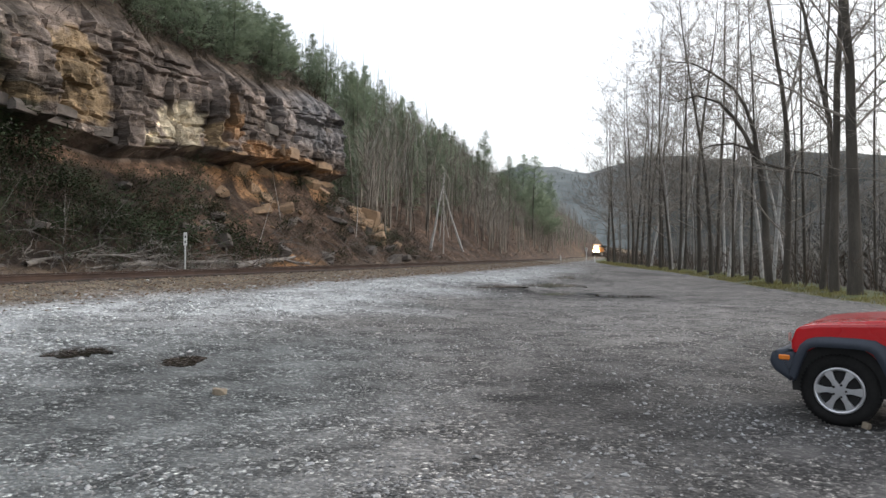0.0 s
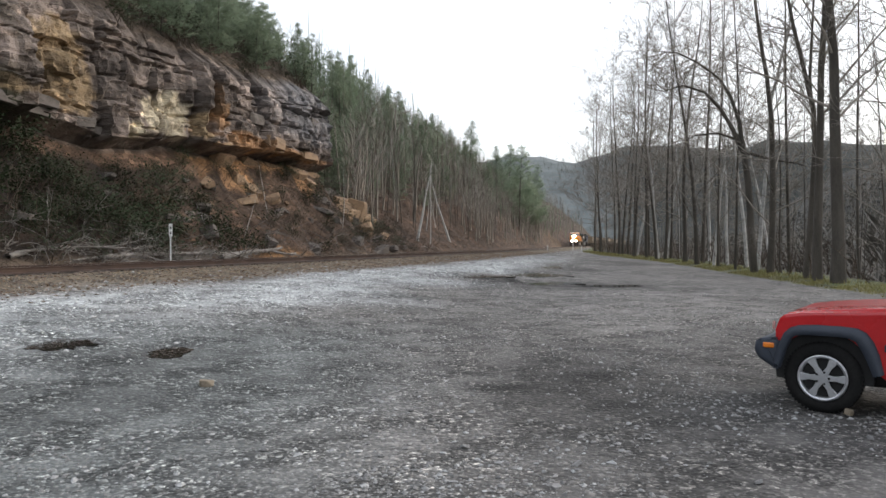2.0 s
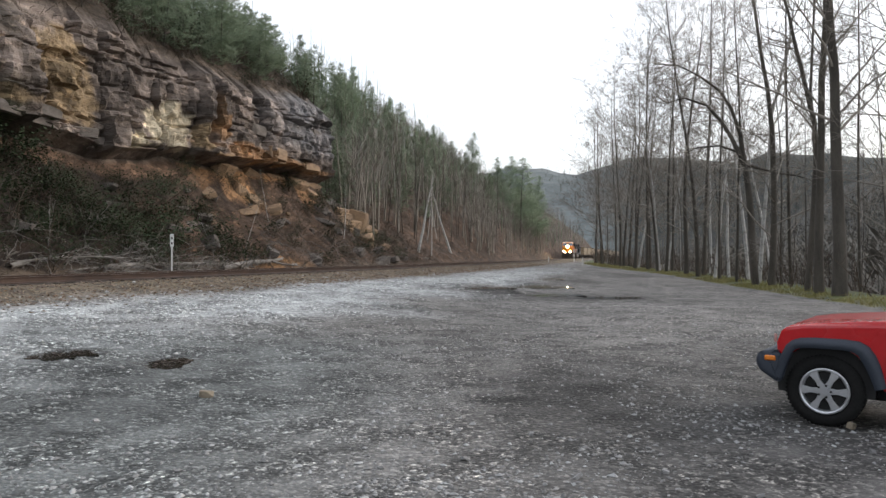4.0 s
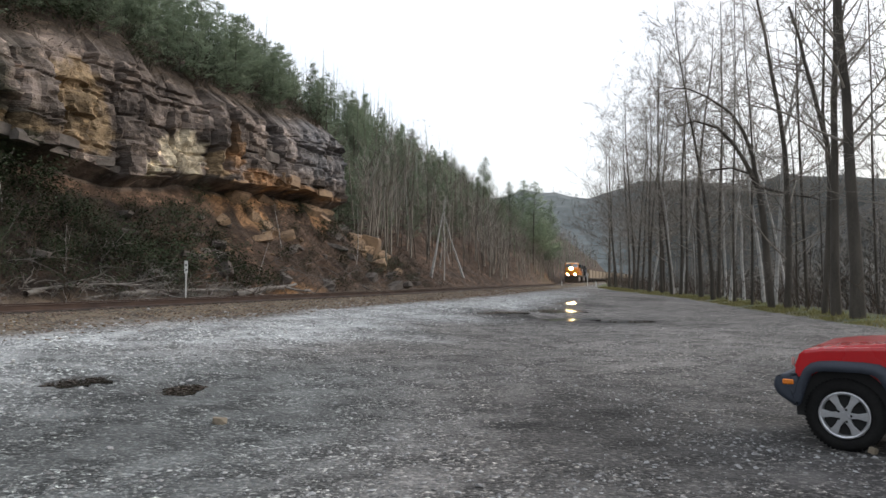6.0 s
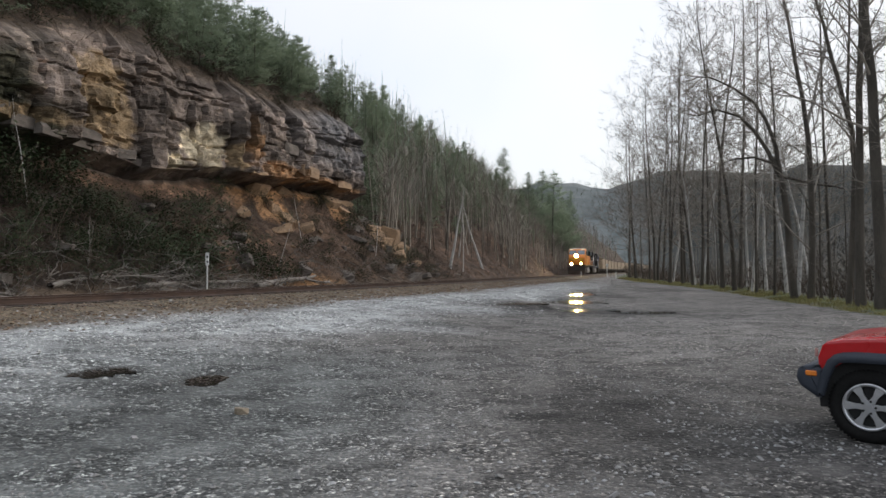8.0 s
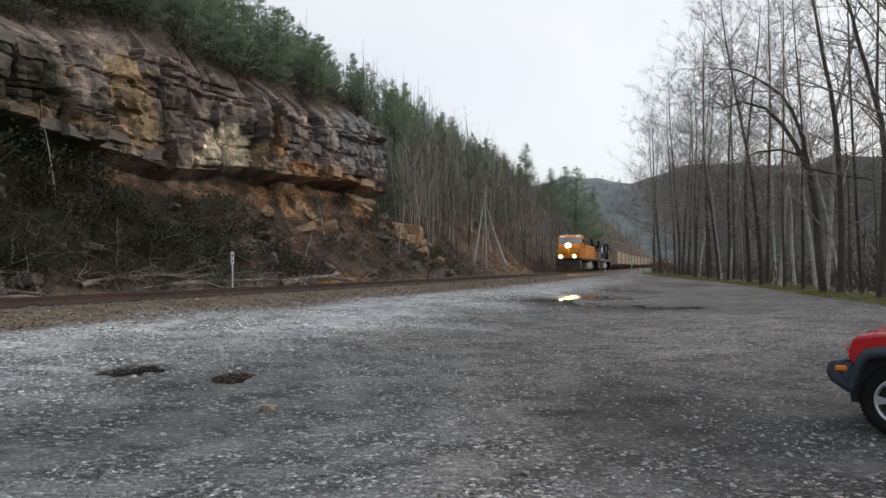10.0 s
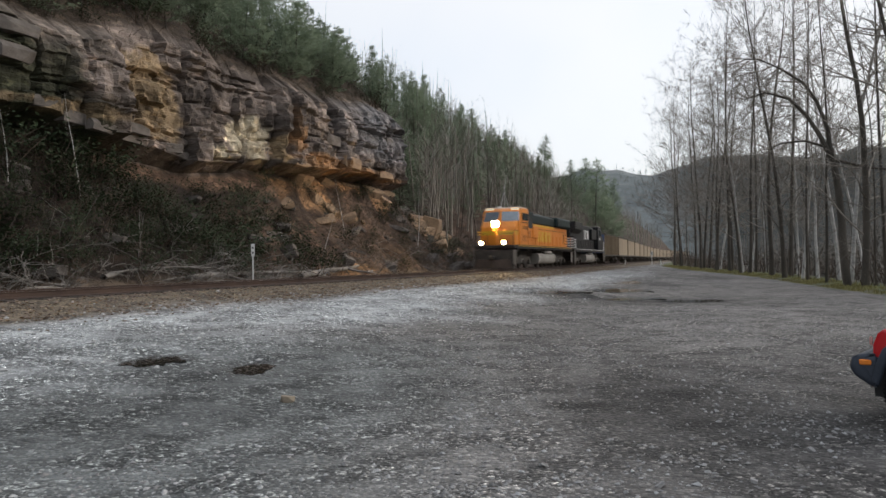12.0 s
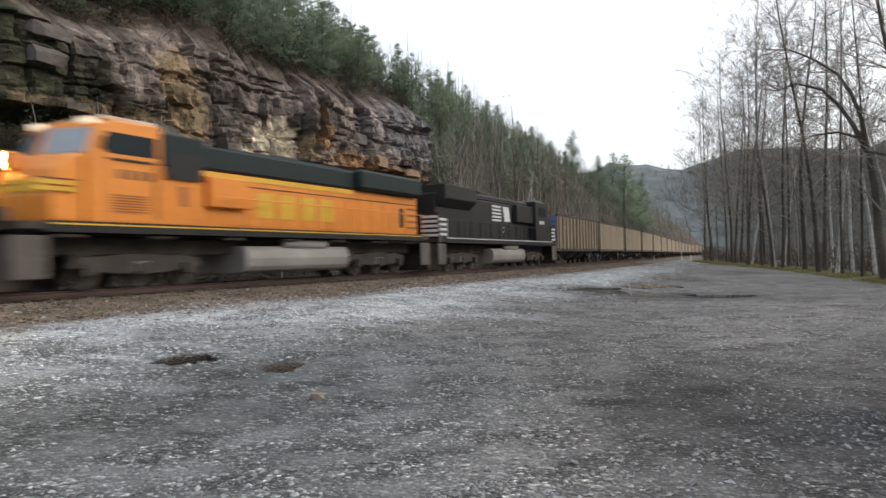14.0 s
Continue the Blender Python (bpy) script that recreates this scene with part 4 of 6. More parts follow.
# ---- far woods over the opposite slope and the head of the valley
def woods(name, places, material, hgt, label, shards=20, spread=1.0):
    V, F = [], []
    for x, y, z in places:
        k = rng.uniform(0.75, 1.1) * hgt
        tube(V, F, [Vector((x, y, z - 1)), Vector((x + rng.gauss(0, 0.4), y, z + k * 0.8))], [0.14, 0.04], 3)
        for _ in range(shards):
            a = z + k * rng.uniform(0.15, 0.9)
            w = rng.uniform(0, 6.28)
            l = k * rng.uniform(0.12, 0.27)
            p, e = Vector((x, y, a)), Vector((math.cos(w) * l, math.sin(w) * l, l * rng.uniform(0.4, 1.4)))
            sd = Vector((-math.sin(w), math.cos(w), 0)) * rng.uniform(0.05, 0.22) * spread
            i0 = len(V)
            V += [p, p + e * 0.6 + sd, p + e, p + e * 0.6 - sd]
            F.append((i0, i0 + 1, i0 + 2, i0 + 3))
    return tagged(part(name, (V, F), material), label, "woods", kind="stuff")


pl = []
for i in range(720):
    s, u = (rng.uniform(60, 400), -rng.uniform(8, 46)) if i < 400 else (rng.uniform(58, 260), -rng.uniform(5, 18))
    if 62 < s < 84 and u > -8.5:
        continue
    pl.append((*at(s, u), hill_at(s, u)))
woods("slope_woods", pl, M["twig"], 8, "grey leafless young woods on the hillside", 60, 0.13)
pl = []
while len(pl) < 3600:
    s, u = rng.uniform(30, 560), rng.uniform(36, 330)
    x, y = at(s, u)
    pl.append((x, y, ground_z(s, u, (x, y))))
for _ in range(900):
    s, u = rng.uniform(40, 560), rng.uniform(250, 345)
    x, y = at(s, u)
    pl.append((x, y, ground_z(s, u, (x, y))))
woods("far_woods", pl, M["far_bare"], 9, "grey leafless woods on the slope across the river", 22, 2.0)
pl = []
while len(pl) < 420:
    s, u = rng.uniform(30, 560), rng.uniform(120, 330)
    x, y = at(s, u)
    pl.append((x, y, ground_z(s, u, (x, y))))
for _ in range(420):
    s, u = rng.uniform(40, 560), rng.uniform(240, 345)
    x, y = at(s, u)
    pl.append((x, y, ground_z(s, u, (x, y))))
woods("far_conifers", pl, M["far_conifer"], 11, "dark conifers on the slope across the river")
V, F = [], []
for i in range(3000):
    s = rng.uniform(28, 300)
    u = verge(s) + rng.uniform(1.2, 24)
    x, y = at(s, u)
    if math.degrees(math.atan2(x, y)) < 12.6:
        continue
    b = bent(rng, Vector((x, y, ground_z(s, u, (x, y)) - 0.1)), Vector((rng.gauss(0, 0.4), rng.gauss(0, 0.4), 1)), rng.uniform(1.2, 3.6), 3, 0.2)
    tube(V, F, b, [0.03, 0.022, 0.014, 0.005], 3)
    for _ in range(3):
        tube(V, F, bent(rng, b[rng.randint(1, 2)], Vector((rng.gauss(0, 1), rng.gauss(0, 1), 0.9)), rng.uniform(0.5, 1.4), 2, 0.2), [0.012, 0.008, 0.003], 3)
tagged(part("undergrowth", (V, F), M["brush"]), "brown leafless undergrowth between the roadside trees", "undergrowth", kind="stuff")
V, F = [], []
fb, fr = axis((-30, 75, 1.25)), axis((560, 1500, 47))
HILLS = {}
for b in fb:
    for r in fr:
        x, y = polar(b, r)
        ridge = 126 + 22 * nz(b * 0.13, 0.3) + 8 * nz(b * 0.5, 2.0) + 2 * nz(b * 1.9, 4.0) - 26 * step(7, 3, b)
        HILLS[(b, r)] = len(V)
        V.append((x, y, -6 + ridge * step(600, 960, r) + 30 * step(960, 1500, r) * nz(x, y, 0, 0.003)))
for i in range(len(fb) - 1):
    for j in range(len(fr) - 1):
        a = i * len(fr) + j
        F.append((a, a + len(fr), a + len(fr) + 1, a + 1))
# distance haze is put into the tint: paler and bluer at low bearings
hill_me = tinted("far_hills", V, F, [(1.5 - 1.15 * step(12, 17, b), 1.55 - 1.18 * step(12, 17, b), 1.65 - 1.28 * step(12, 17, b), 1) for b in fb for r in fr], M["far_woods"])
tagged(new("far_hills", hill_me), "wooded hills closing the valley with blue-grey haze painted in", "hills", kind="structure")
pl = []
for _ in range(3000):
    i, j = rng.randrange(len(fb) - 1), rng.randrange(0, 11)
    a, c = Vector(V[i * len(fr) + j]), Vector(V[(i + 1) * len(fr) + j + 1])
    b2, c2 = Vector(V[i * len(fr) + j + 1]), Vector(V[(i + 1) * len(fr) + j])
    q, w = rng.random(), rng.random()
    p = a.lerp(b2, q).lerp(c2.lerp(c, q), w)
    pl.append(tuple(p))
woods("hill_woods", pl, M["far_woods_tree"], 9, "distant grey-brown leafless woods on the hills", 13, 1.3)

# ---------------------------------------------------------------- the train
# each railcar: y along the track with its leading end at -y, x towards the lot, z up from the rail
SPEED, S_END = 19.97, 9.88
TRAIN, WHEELS = [], []


def wheel_set(parent, y, r=0.5, keyed=False):
    bm = cyl(0.09, 1.5, pose(0, 0, 0, 0, 90), n=10)
    for sx in (-1, 1):
        cyl(r, 0.13, pose(sx * 0.77, 0, 0, 0, 90), n=24 if keyed else 16, bm=bm, bevel=0.02 if keyed else 0)
        cyl(r * 0.72, 0.02, pose(sx * 0.845, 0, 0, 0, 90), n=14, bm=bm)
        for k in range(4 if keyed else 0):
            w = k * math.pi / 2
            cyl(0.06, 0.03, pose(sx * 0.86, math.cos(w) * r * 0.5, math.sin(w) * r * 0.5, 0, 90), n=8, bm=bm)
    ob = part("wheelset", bm, M["grime"], parent, "steel wheels on an axle")
    ob.location = (0, y, r)
    if keyed:
        WHEELS.append((ob, y, r))
    return ob


def truck(parent, y, axles, pitch, r, keyed=False, spread=0.95):
    """A bogie with its frame, springs and axle boxes."""
    half = pitch * (axles - 1) / 2
    bm = bmesh.new()
    for sx in (-1, 1):
        own = prism([(y - half - 0.55, 0.62), (y - half - 0.45, 0.86), (y - 0.5, 0.98), (y + 0.5, 0.98), (y + half + 0.45, 0.86), (y + half + 0.55, 0.62), (y + half + 0.2, 0.55),
                     (y + half * 0.45, 0.42), (y - half * 0.45, 0.42), (y - half - 0.2, 0.55)], -0.09, 0.09, 0.02)
        own.transform(pose(sx * spread, 0, 0, 0, 0, 90))
        join(bm, own)
    box(-0.95, 0.95, y - 0.35, y + 0.35, 0.6, 0.9, 0.04, bm)
    fr = part("truck_frame", bm, M["grime"], parent, "dirty cast truck frame")
    for a in range(axles):
        yy = y - half + a * pitch
        wheel_set(parent, yy, r, keyed)
        for sx in (-1, 1):
            part("axle_box", box(sx * (spread + 0.14) - 0.11, sx * (spread + 0.14) + 0.11, yy - 0.2, yy + 0.2, r - 0.17, r + 0.2, 0.04), M["grime"], fr)
    for sx in (-1, 1):
        for dy in (-0.18, 0.0, 0.18):
            part("spring", cyl(0.075, 0.3, pose(sx * (spread + 0.1), y + dy, 0.62), n=8), M["tank_grey"], fr)


def rails_on(parent, pts, mat_, r=0.02, name="handrail"):
    V, F = [], []
    tube(V, F, [Vector(p) for p in pts], [r] * len(pts), 5)
    return part(name, (V, F), mat_, parent)


def loco_base(ob, keyed, stripe, side_mat):
    """Platform, tank, trucks, steps, plough and couplers that both engines have."""
    part("platform", box(-1.55, 1.55, -10.6, 10.6, 1.42, 1.62, 0.02), M["grime"], ob)
    for sx in (-1, 1):
        part("side_sill", box(sx * 1.56 - 0.03, sx * 1.56 + 0.03, -10.0, 10.0, 1.36, 1.66, 0.01), side_mat, ob)
        if stripe:
            for z in (1.56,):
                part("sill_stripe", box(sx * 1.595 - 0.008, sx * 1.595 + 0.008, -9.8, 9.8, z, z + 0.04), stripe, ob)
    for y in (-6.6, 6.6):
        truck(ob, y, 3, 1.78, 0.53, keyed)
    own = prism([(-1.36, 0.52), (-1.26, 0.38), (-1.05, 0.30), (1.05, 0.30), (1.26, 0.38), (1.36, 0.52), (1.40, 0.80), (1.36, 1.06), (1.22, 1.22), (-1.22, 1.22), (-1.36, 1.06), (-1.40, 0.80)], -2.5, 3.7, 0.04)
    part("fuel_tank", own, M["tank_grey"], ob, "dusty grey fuel tank")
    for sx in (-1, 1):
        part("air_tank", cyl(0.16, 2.6, pose(sx * 1.25, 0.9, 1.31, 90), n=16, bevel=0.04), M["tank_grey"], ob, "grey air tank", True)
    for sy in (-1, 1):
        part("pilot", prism([(-1.5, 0.12), (1.5, 0.12), (1.5, 1.42), (-1.5, 1.42)], sy * 10.6 - 0.05, sy * 10.6 + 0.05, 0.02), M["grime"], ob)
        bm = bmesh.new()
        pl = [(-1.45, 0.10), (0, 0.10), (1.45, 0.10), (1.3, 0.78), (0, 0.70), (-1.3, 0.78)]
        prism(pl, sy * 10.75 - 0.04, sy * 10.75 + 0.04, 0.0, bm)
        for v in bm.verts:                    # the blades run back from the middle and lean
            v.co.y += sy * (0.38 * (1 - abs(v.co.x) / 1.45) + 0.12 * (0.8 - v.co.z))
        part("plough", bm, M["plough_brown"], ob, "dirty brown snow plough")
        bm = box(-0.16, 0.16, sy * 11.0 - 0.3, sy * 11.0 + 0.3, 0.72, 1.0, 0.05)
        box(-0.22, 0.22, sy * 11.28 - 0.12, sy * 11.28 + 0.12, 0.70, 1.02, 0.06, bm)
        part("coupler", bm, M["grime"], ob)
        for sx in (-1, 1):
            bm = bmesh.new()
            for k in range(4):
                box(sx * 1.3 - 0.24, sx * 1.3 + 0.24, sy * (10.15 + 0.12 * k) - 0.13, sy * (10.15 + 0.12 * k) + 0.13, 1.38 - 0.32 * k, 1.42 - 0.32 * k, 0.01, bm)
            box(sx * 1.52 - 0.03, sx * 1.52 + 0.03, sy * 10.3 - 0.55, sy * 10.3 + 0.4, 0.35, 1.44, 0.02, bm)
            part("step_well", bm, M["dusty_steel"], ob, "dusty grey step well")
    part("underframe", box(-0.7, 0.7, -10, 10, 0.95, 1.42, 0.03), M["grime"], ob)


def spill_guard(x, y, z, r, length, parent):
    """A short open tube round a lamp, added to keep its light off the nose."""
    V, F, n = [], [], 20
    for rr, yy in ((r, y), (r, y - length), (r + 0.012, y - length), (r + 0.012, y)):
        for k in range(n):
            w = 2 * math.pi * k / n
            V.append((x + rr * math.cos(w), yy, z + rr * math.sin(w)))
    for i in range(3):
        for k in range(n):
            j = (k + 1) % n
            F.append((i * n + k, i * n + j, (i + 1) * n + j, (i + 1) * n + k))
    return part("lamp_visor", (V, F), M["grime"], parent)


def engine_orange():
    ob = thing("locomotive", "orange diesel locomotive with green roof and lit headlights", "locomotive")
    loco_base(ob, True, M["loco_yellow"], M["loco_black"])
    # nose and cab
    def wide(outline, half, bevel, m, name, label=""):
        own = prism(outline, -half, half, bevel)
        own.transform(pose(0, 0, 0, 0, 0, 90))
        return part(name, own, m, ob, label)
    # outlines are y (as -x after the turn) and z: written for +x forward, turned so that +x becomes +y
    def pointed(ob_, y_to, reach, half):
        """Folds the front along its middle, so that the centre stands forward of the sides."""
        bm = bmesh.new()
        bm.from_mesh(ob_.data)
        bmesh.ops.bisect_plane(bm, geom=bm.verts[:] + bm.edges[:] + bm.faces[:], plane_co=(0, 0, 0), plane_no=(1, 0, 0))
        for v in bm.verts:
            if v.co.y < y_to:
                v.co.y += reach * abs(v.co.x) / half
        bm.to_mesh(ob_.data)
        bm.free()
    nose = wide([(-10.05, 1.64), (-10.10, 2.3), (-9.95, 3.0), (-9.55, 3.42), (-8.6, 3.52), (-8.6, 1.64)], 1.36, 0.09, M["orange"], "nose", "orange safety-cab nose")
    pointed(nose, -9.2, 0.42, 1.36)
    cab = wide([(-9.12, 1.64), (-9.12, 3.46), (-8.72, 4.32), (-8.35, 4.50), (-6.2, 4.52), (-6.2, 1.64)], 1.50, 0.06, M["orange"], "cab", "orange cab")
    pointed(cab, -8.2, 0.42, 1.50)
    wide([(-8.30, 4.50), (-8.05, 4.60), (-6.35, 4.62), (-6.12, 4.50)], 1.40, 0.03, M["cab_roof"], "cab_roof", "pale faded cab roof")
    for sx in (-1, 1):
        # windscreen panes lie on the sloping front, side glass in the cab's side
        own = box(-0.66, 0.66, -0.02, 0.02, -0.42, 0.40, 0.02)
        own.transform(Matrix.Translation((sx * 0.75, -8.72, 3.87)) @ Euler((0, 0, sx * radians(15.6))).to_matrix().to_4x4() @ Euler((radians(-24), 0, 0)).to_matrix().to_4x4())
        part("windscreen", own, M["windscreen"], cab, "windscreen with the sky's reflection painted into its pale glass")
        own = box(sx * 1.505 - 0.02, sx * 1.505 + 0.02, -8.1, -6.4, 3.56, 4.14, 0.015)
        part("side_window", own, M["glass"], cab, "dark cab side window")
        part("window_frame", box(sx * 1.512 - 0.012, sx * 1.512 + 0.012, -7.27, -7.20, 3.60, 4.10), M["loco_black"], cab)
        part("rain_gutter", box(sx * 1.53 - 0.03, sx * 1.53 + 0.03, -8.0, -6.5, 3.38, 3.43), M["grime"], cab)
        for y in (-7.75, -7.42, -7.09, -6.76):
            part("number_bar", box(sx * 1.508 - 0.006, sx * 1.508 + 0.006, y, y + 0.22, 2.88, 3.14), M["rust_mark"], cab, "dark number marking")
        for k in range(7):
            part("louvre", box(sx * 1.51 - 0.012, sx * 1.51 + 0.012, -7.95, -6.75, 1.95 + 0.075 * k, 1.985 + 0.075 * k), M["orange_dark"], cab)
        for z in (2.42, 2.58):
            part("nose_stripe", box(sx * 1.426 - 0.008, sx * 1.426 + 0.008, -10.1, -8.95, z, z + 0.11), M["loco_yellow"], nose)
        part("nose_line", box(sx * 1.426 - 0.007, sx * 1.426 + 0.007, -10.15, -8.95, 2.72, 2.75), M["loco_black"], nose)
    # lamps
    hl = part("headlight_housing", box(-0.34, 0.34, -10.16, -9.70, 2.99, 3.47, 0.05), M["orange"], nose)
    for sx in (-0.15, 0.15):
        for z in (3.12, 3.33):
            part("headlight", cyl(0.115, 0.05, pose(sx, -10.17, z, 90), n=16), M["headlight"], nose, "glaring warm headlight")
            spill_guard(sx, -10.15, z, 0.118, 0.12, nose)
    for sx in (-0.86, 0.86):
        part("lamp_box", box(sx - 0.2, sx + 0.2, -10.90, -10.55, 1.61, 1.99, 0.03), M["grime"], nose)
        part("ditch_light", cyl(0.14, 0.05, pose(sx, -10.92, 1.80, 90), n=16), M["headlight"], nose, "glaring warm ditch light")
        spill_guard(sx, -10.89, 1.80, 0.143, 0.12, nose)
    for sx in (-1.0, 1.0):
        part("number_board", box(sx - 0.28, sx + 0.28, -8.42, -8.16, 4.36, 4.52, 0.01), M["lamp_lens"], cab, "lit number board")
    for sx in (-1, 1):
        own = box(-0.6, 0.6, -0.012, 0.012, 2.40, 2.72)
        own.transform(Matrix.Translation((sx * 0.66, -9.895, 0)) @ Euler((0, 0, sx * radians(17.2))).to_matrix().to_4x4())
        part("front_band", own, M["loco_yellow"], nose, "yellow band across the nose")
    part("nose_door", box(-1.02, -0.50, -9.72, -9.60, 1.75, 2.35, 0.01), M["orange_dark"], nose)
    part("air_horn", cyl(0.05, 0.5, pose(0.3, -7.0, 4.72, 90), n=10, r2=0.09), M["tank_grey"], cab, "grey air horn")
    part("antenna_dome", cyl(0.2, 0.14, pose(-0.5, -7.4, 4.67), n=16, r2=0.14), M["white_paint"], cab, "white antenna dome")
    for sx in (-1, 1):
        part("mirror", box(sx * 1.60 - 0.05, sx * 1.60 + 0.05, -8.25, -8.19, 3.62, 3.98, 0.01), M["loco_black"], cab)
        part("cab_seam", box(sx * 1.503 - 0.006, sx * 1.503 + 0.006, -6.34, -6.31, 1.7, 4.3), M["orange_dark"], cab)
        part("cab_seam", box(sx * 1.503 - 0.006, sx * 1.503 + 0.006, -8.3, -8.27, 1.7, 3.5), M["orange_dark"], cab)
        part("grab_iron", box(sx * 1.53 - 0.015, sx * 1.53 + 0.015, -6.48, -6.45, 1.8, 3.3), M["orange_dark"], cab)
        for k in range(7):
            part("brake_pipe", cyl(0.05, 0.9, pose(sx * 1.45, -9.2 + k * 3.0, 1.28, 90), n=8), M["grime"], ob)
    # behind the cab
    part("equipment_hood", box(-1.32, 1.32, -6.1, -4.35, 1.64, 3.42, 0.05), M["orange"], ob)
    part("blower_hood", box(-1.40, 1.40, -6.08, -4.3, 3.42, 4.40, 0.06), M["loco_green"], ob, "dark green blower hood")
    for sx in (-1, 1):
        part("intake_grille", box(sx * 1.405 - 0.01, sx * 1.405 + 0.01, -5.95, -4.5, 3.05, 3.85), M["dark"], ob)
        part("door_mark", box(sx * 1.325 - 0.01, sx * 1.325 + 0.01, -5.35, -5.05, 2.25, 2.85), M["orange_dark"], ob)
        part("access_door", box(sx * 1.325 - 0.012, sx * 1.325 + 0.012, -4.95, -4.5, 1.9, 2.95), M["orange"], ob)
    hood = part("engine_hood", box(-1.06, 1.06, -4.35, 10.3, 1.64, 3.50, 0.04), M["orange"], ob, "orange engine hood")
    part("hood_roof", box(-1.08, 1.08, -4.3, 10.32, 3.50, 4.32, 0.10), M["loco_green"], ob, "dark green hood roof")
    part("radiator_hood", box(-1.42, 1.42, 4.7, 10.3, 3.52, 4.40, 0.12), M["loco_green"], ob, "dark flared radiator hood")
    part("fan_deck", box(-0.8, 0.8, -2.5, 4.2, 4.26, 4.42, 0.05), M["loco_green"], ob)
    for y in (6.0, 7.5, 9.0):
        part("roof_fan", cyl(0.62, 0.16, pose(0, y, 4.46), n=20, bevel=0.03), M["grime"], ob)
    part("exhaust_stack", box(-0.3, 0.3, 0.6, 1.9, 4.26, 4.6, 0.05), M["grime"], ob)
    for sx in (-1, 1):
        part("hood_stripe", box(sx * 1.07 - 0.008, sx * 1.07 + 0.008, -4.2, 4.6, 3.30, 3.47), M["loco_yellow"], hood)
        for k in range(13):
            y = -3.2 + k * 1.02
            part("hood_door", box(sx * 1.065 - 0.012, sx * 1.065 + 0.012, y, y + 0.9, 1.75, 3.05, 0.004), M["orange"], hood)
        for k in range(4):        # the maker's road name stands as four plain shapes
            part("name_shape", box(sx * 1.085 - 0.008, sx * 1.085 + 0.008, -1.6 + k * 1.25, -0.65 + k * 1.25, 2.05, 2.95, 0.004), M["loco_yellow"], hood, "yellow name marking")
        part("hood_line", box(sx * 1.075 - 0.006, sx * 1.075 + 0.006, -4.2, 10.2, 3.10, 3.13), M["loco_black"], hood)
        part("rear_grille", box(sx * 1.07 - 0.01, sx * 1.07 + 0.01, 8.5, 8.9, 2.0, 2.9), M["dark"], hood)
        for k in range(4):
            part("rear_bar", box(sx * 1.07 - 0.012, sx * 1.07 + 0.012, 9.2, 10.2, 1.95 + 0.3 * k, 2.05 + 0.3 * k), M["rust_mark"], hood)
        part("dynamic_case", box(sx * 1.18 - 0.13, sx * 1.18 + 0.13, -4.1, -2.2, 2.3, 3.3, 0.04), M["orange"], hood)
        rails_on(ob, [(sx * 1.5, -4.2, 2.62), (sx * 1.5, 3, 2.62), (sx * 1.5, 10.1, 2.62)], M["orange"])
        for k in range(10):
            rails_on(ob, [(sx * 1.5, -4.2 + k * 1.58, 1.64), (sx * 1.5, -4.2 + k * 1.58, 2.62)], M["orange"], 0.018, "stanchion")
        rails_on(ob, [(sx * 1.45, -10.55, 1.3), (sx * 1.45, -10.55, 2.5), (sx * 1.45, -10.2, 2.6)], M["grime"], 0.022)
        rails_on(ob, [(sx * 0.5, -10.6, 1.6), (sx * 0.5, -10.6, 2.5), (sx * 1.4, -10.6, 2.5)], M["grime"], 0.02)
    return ob


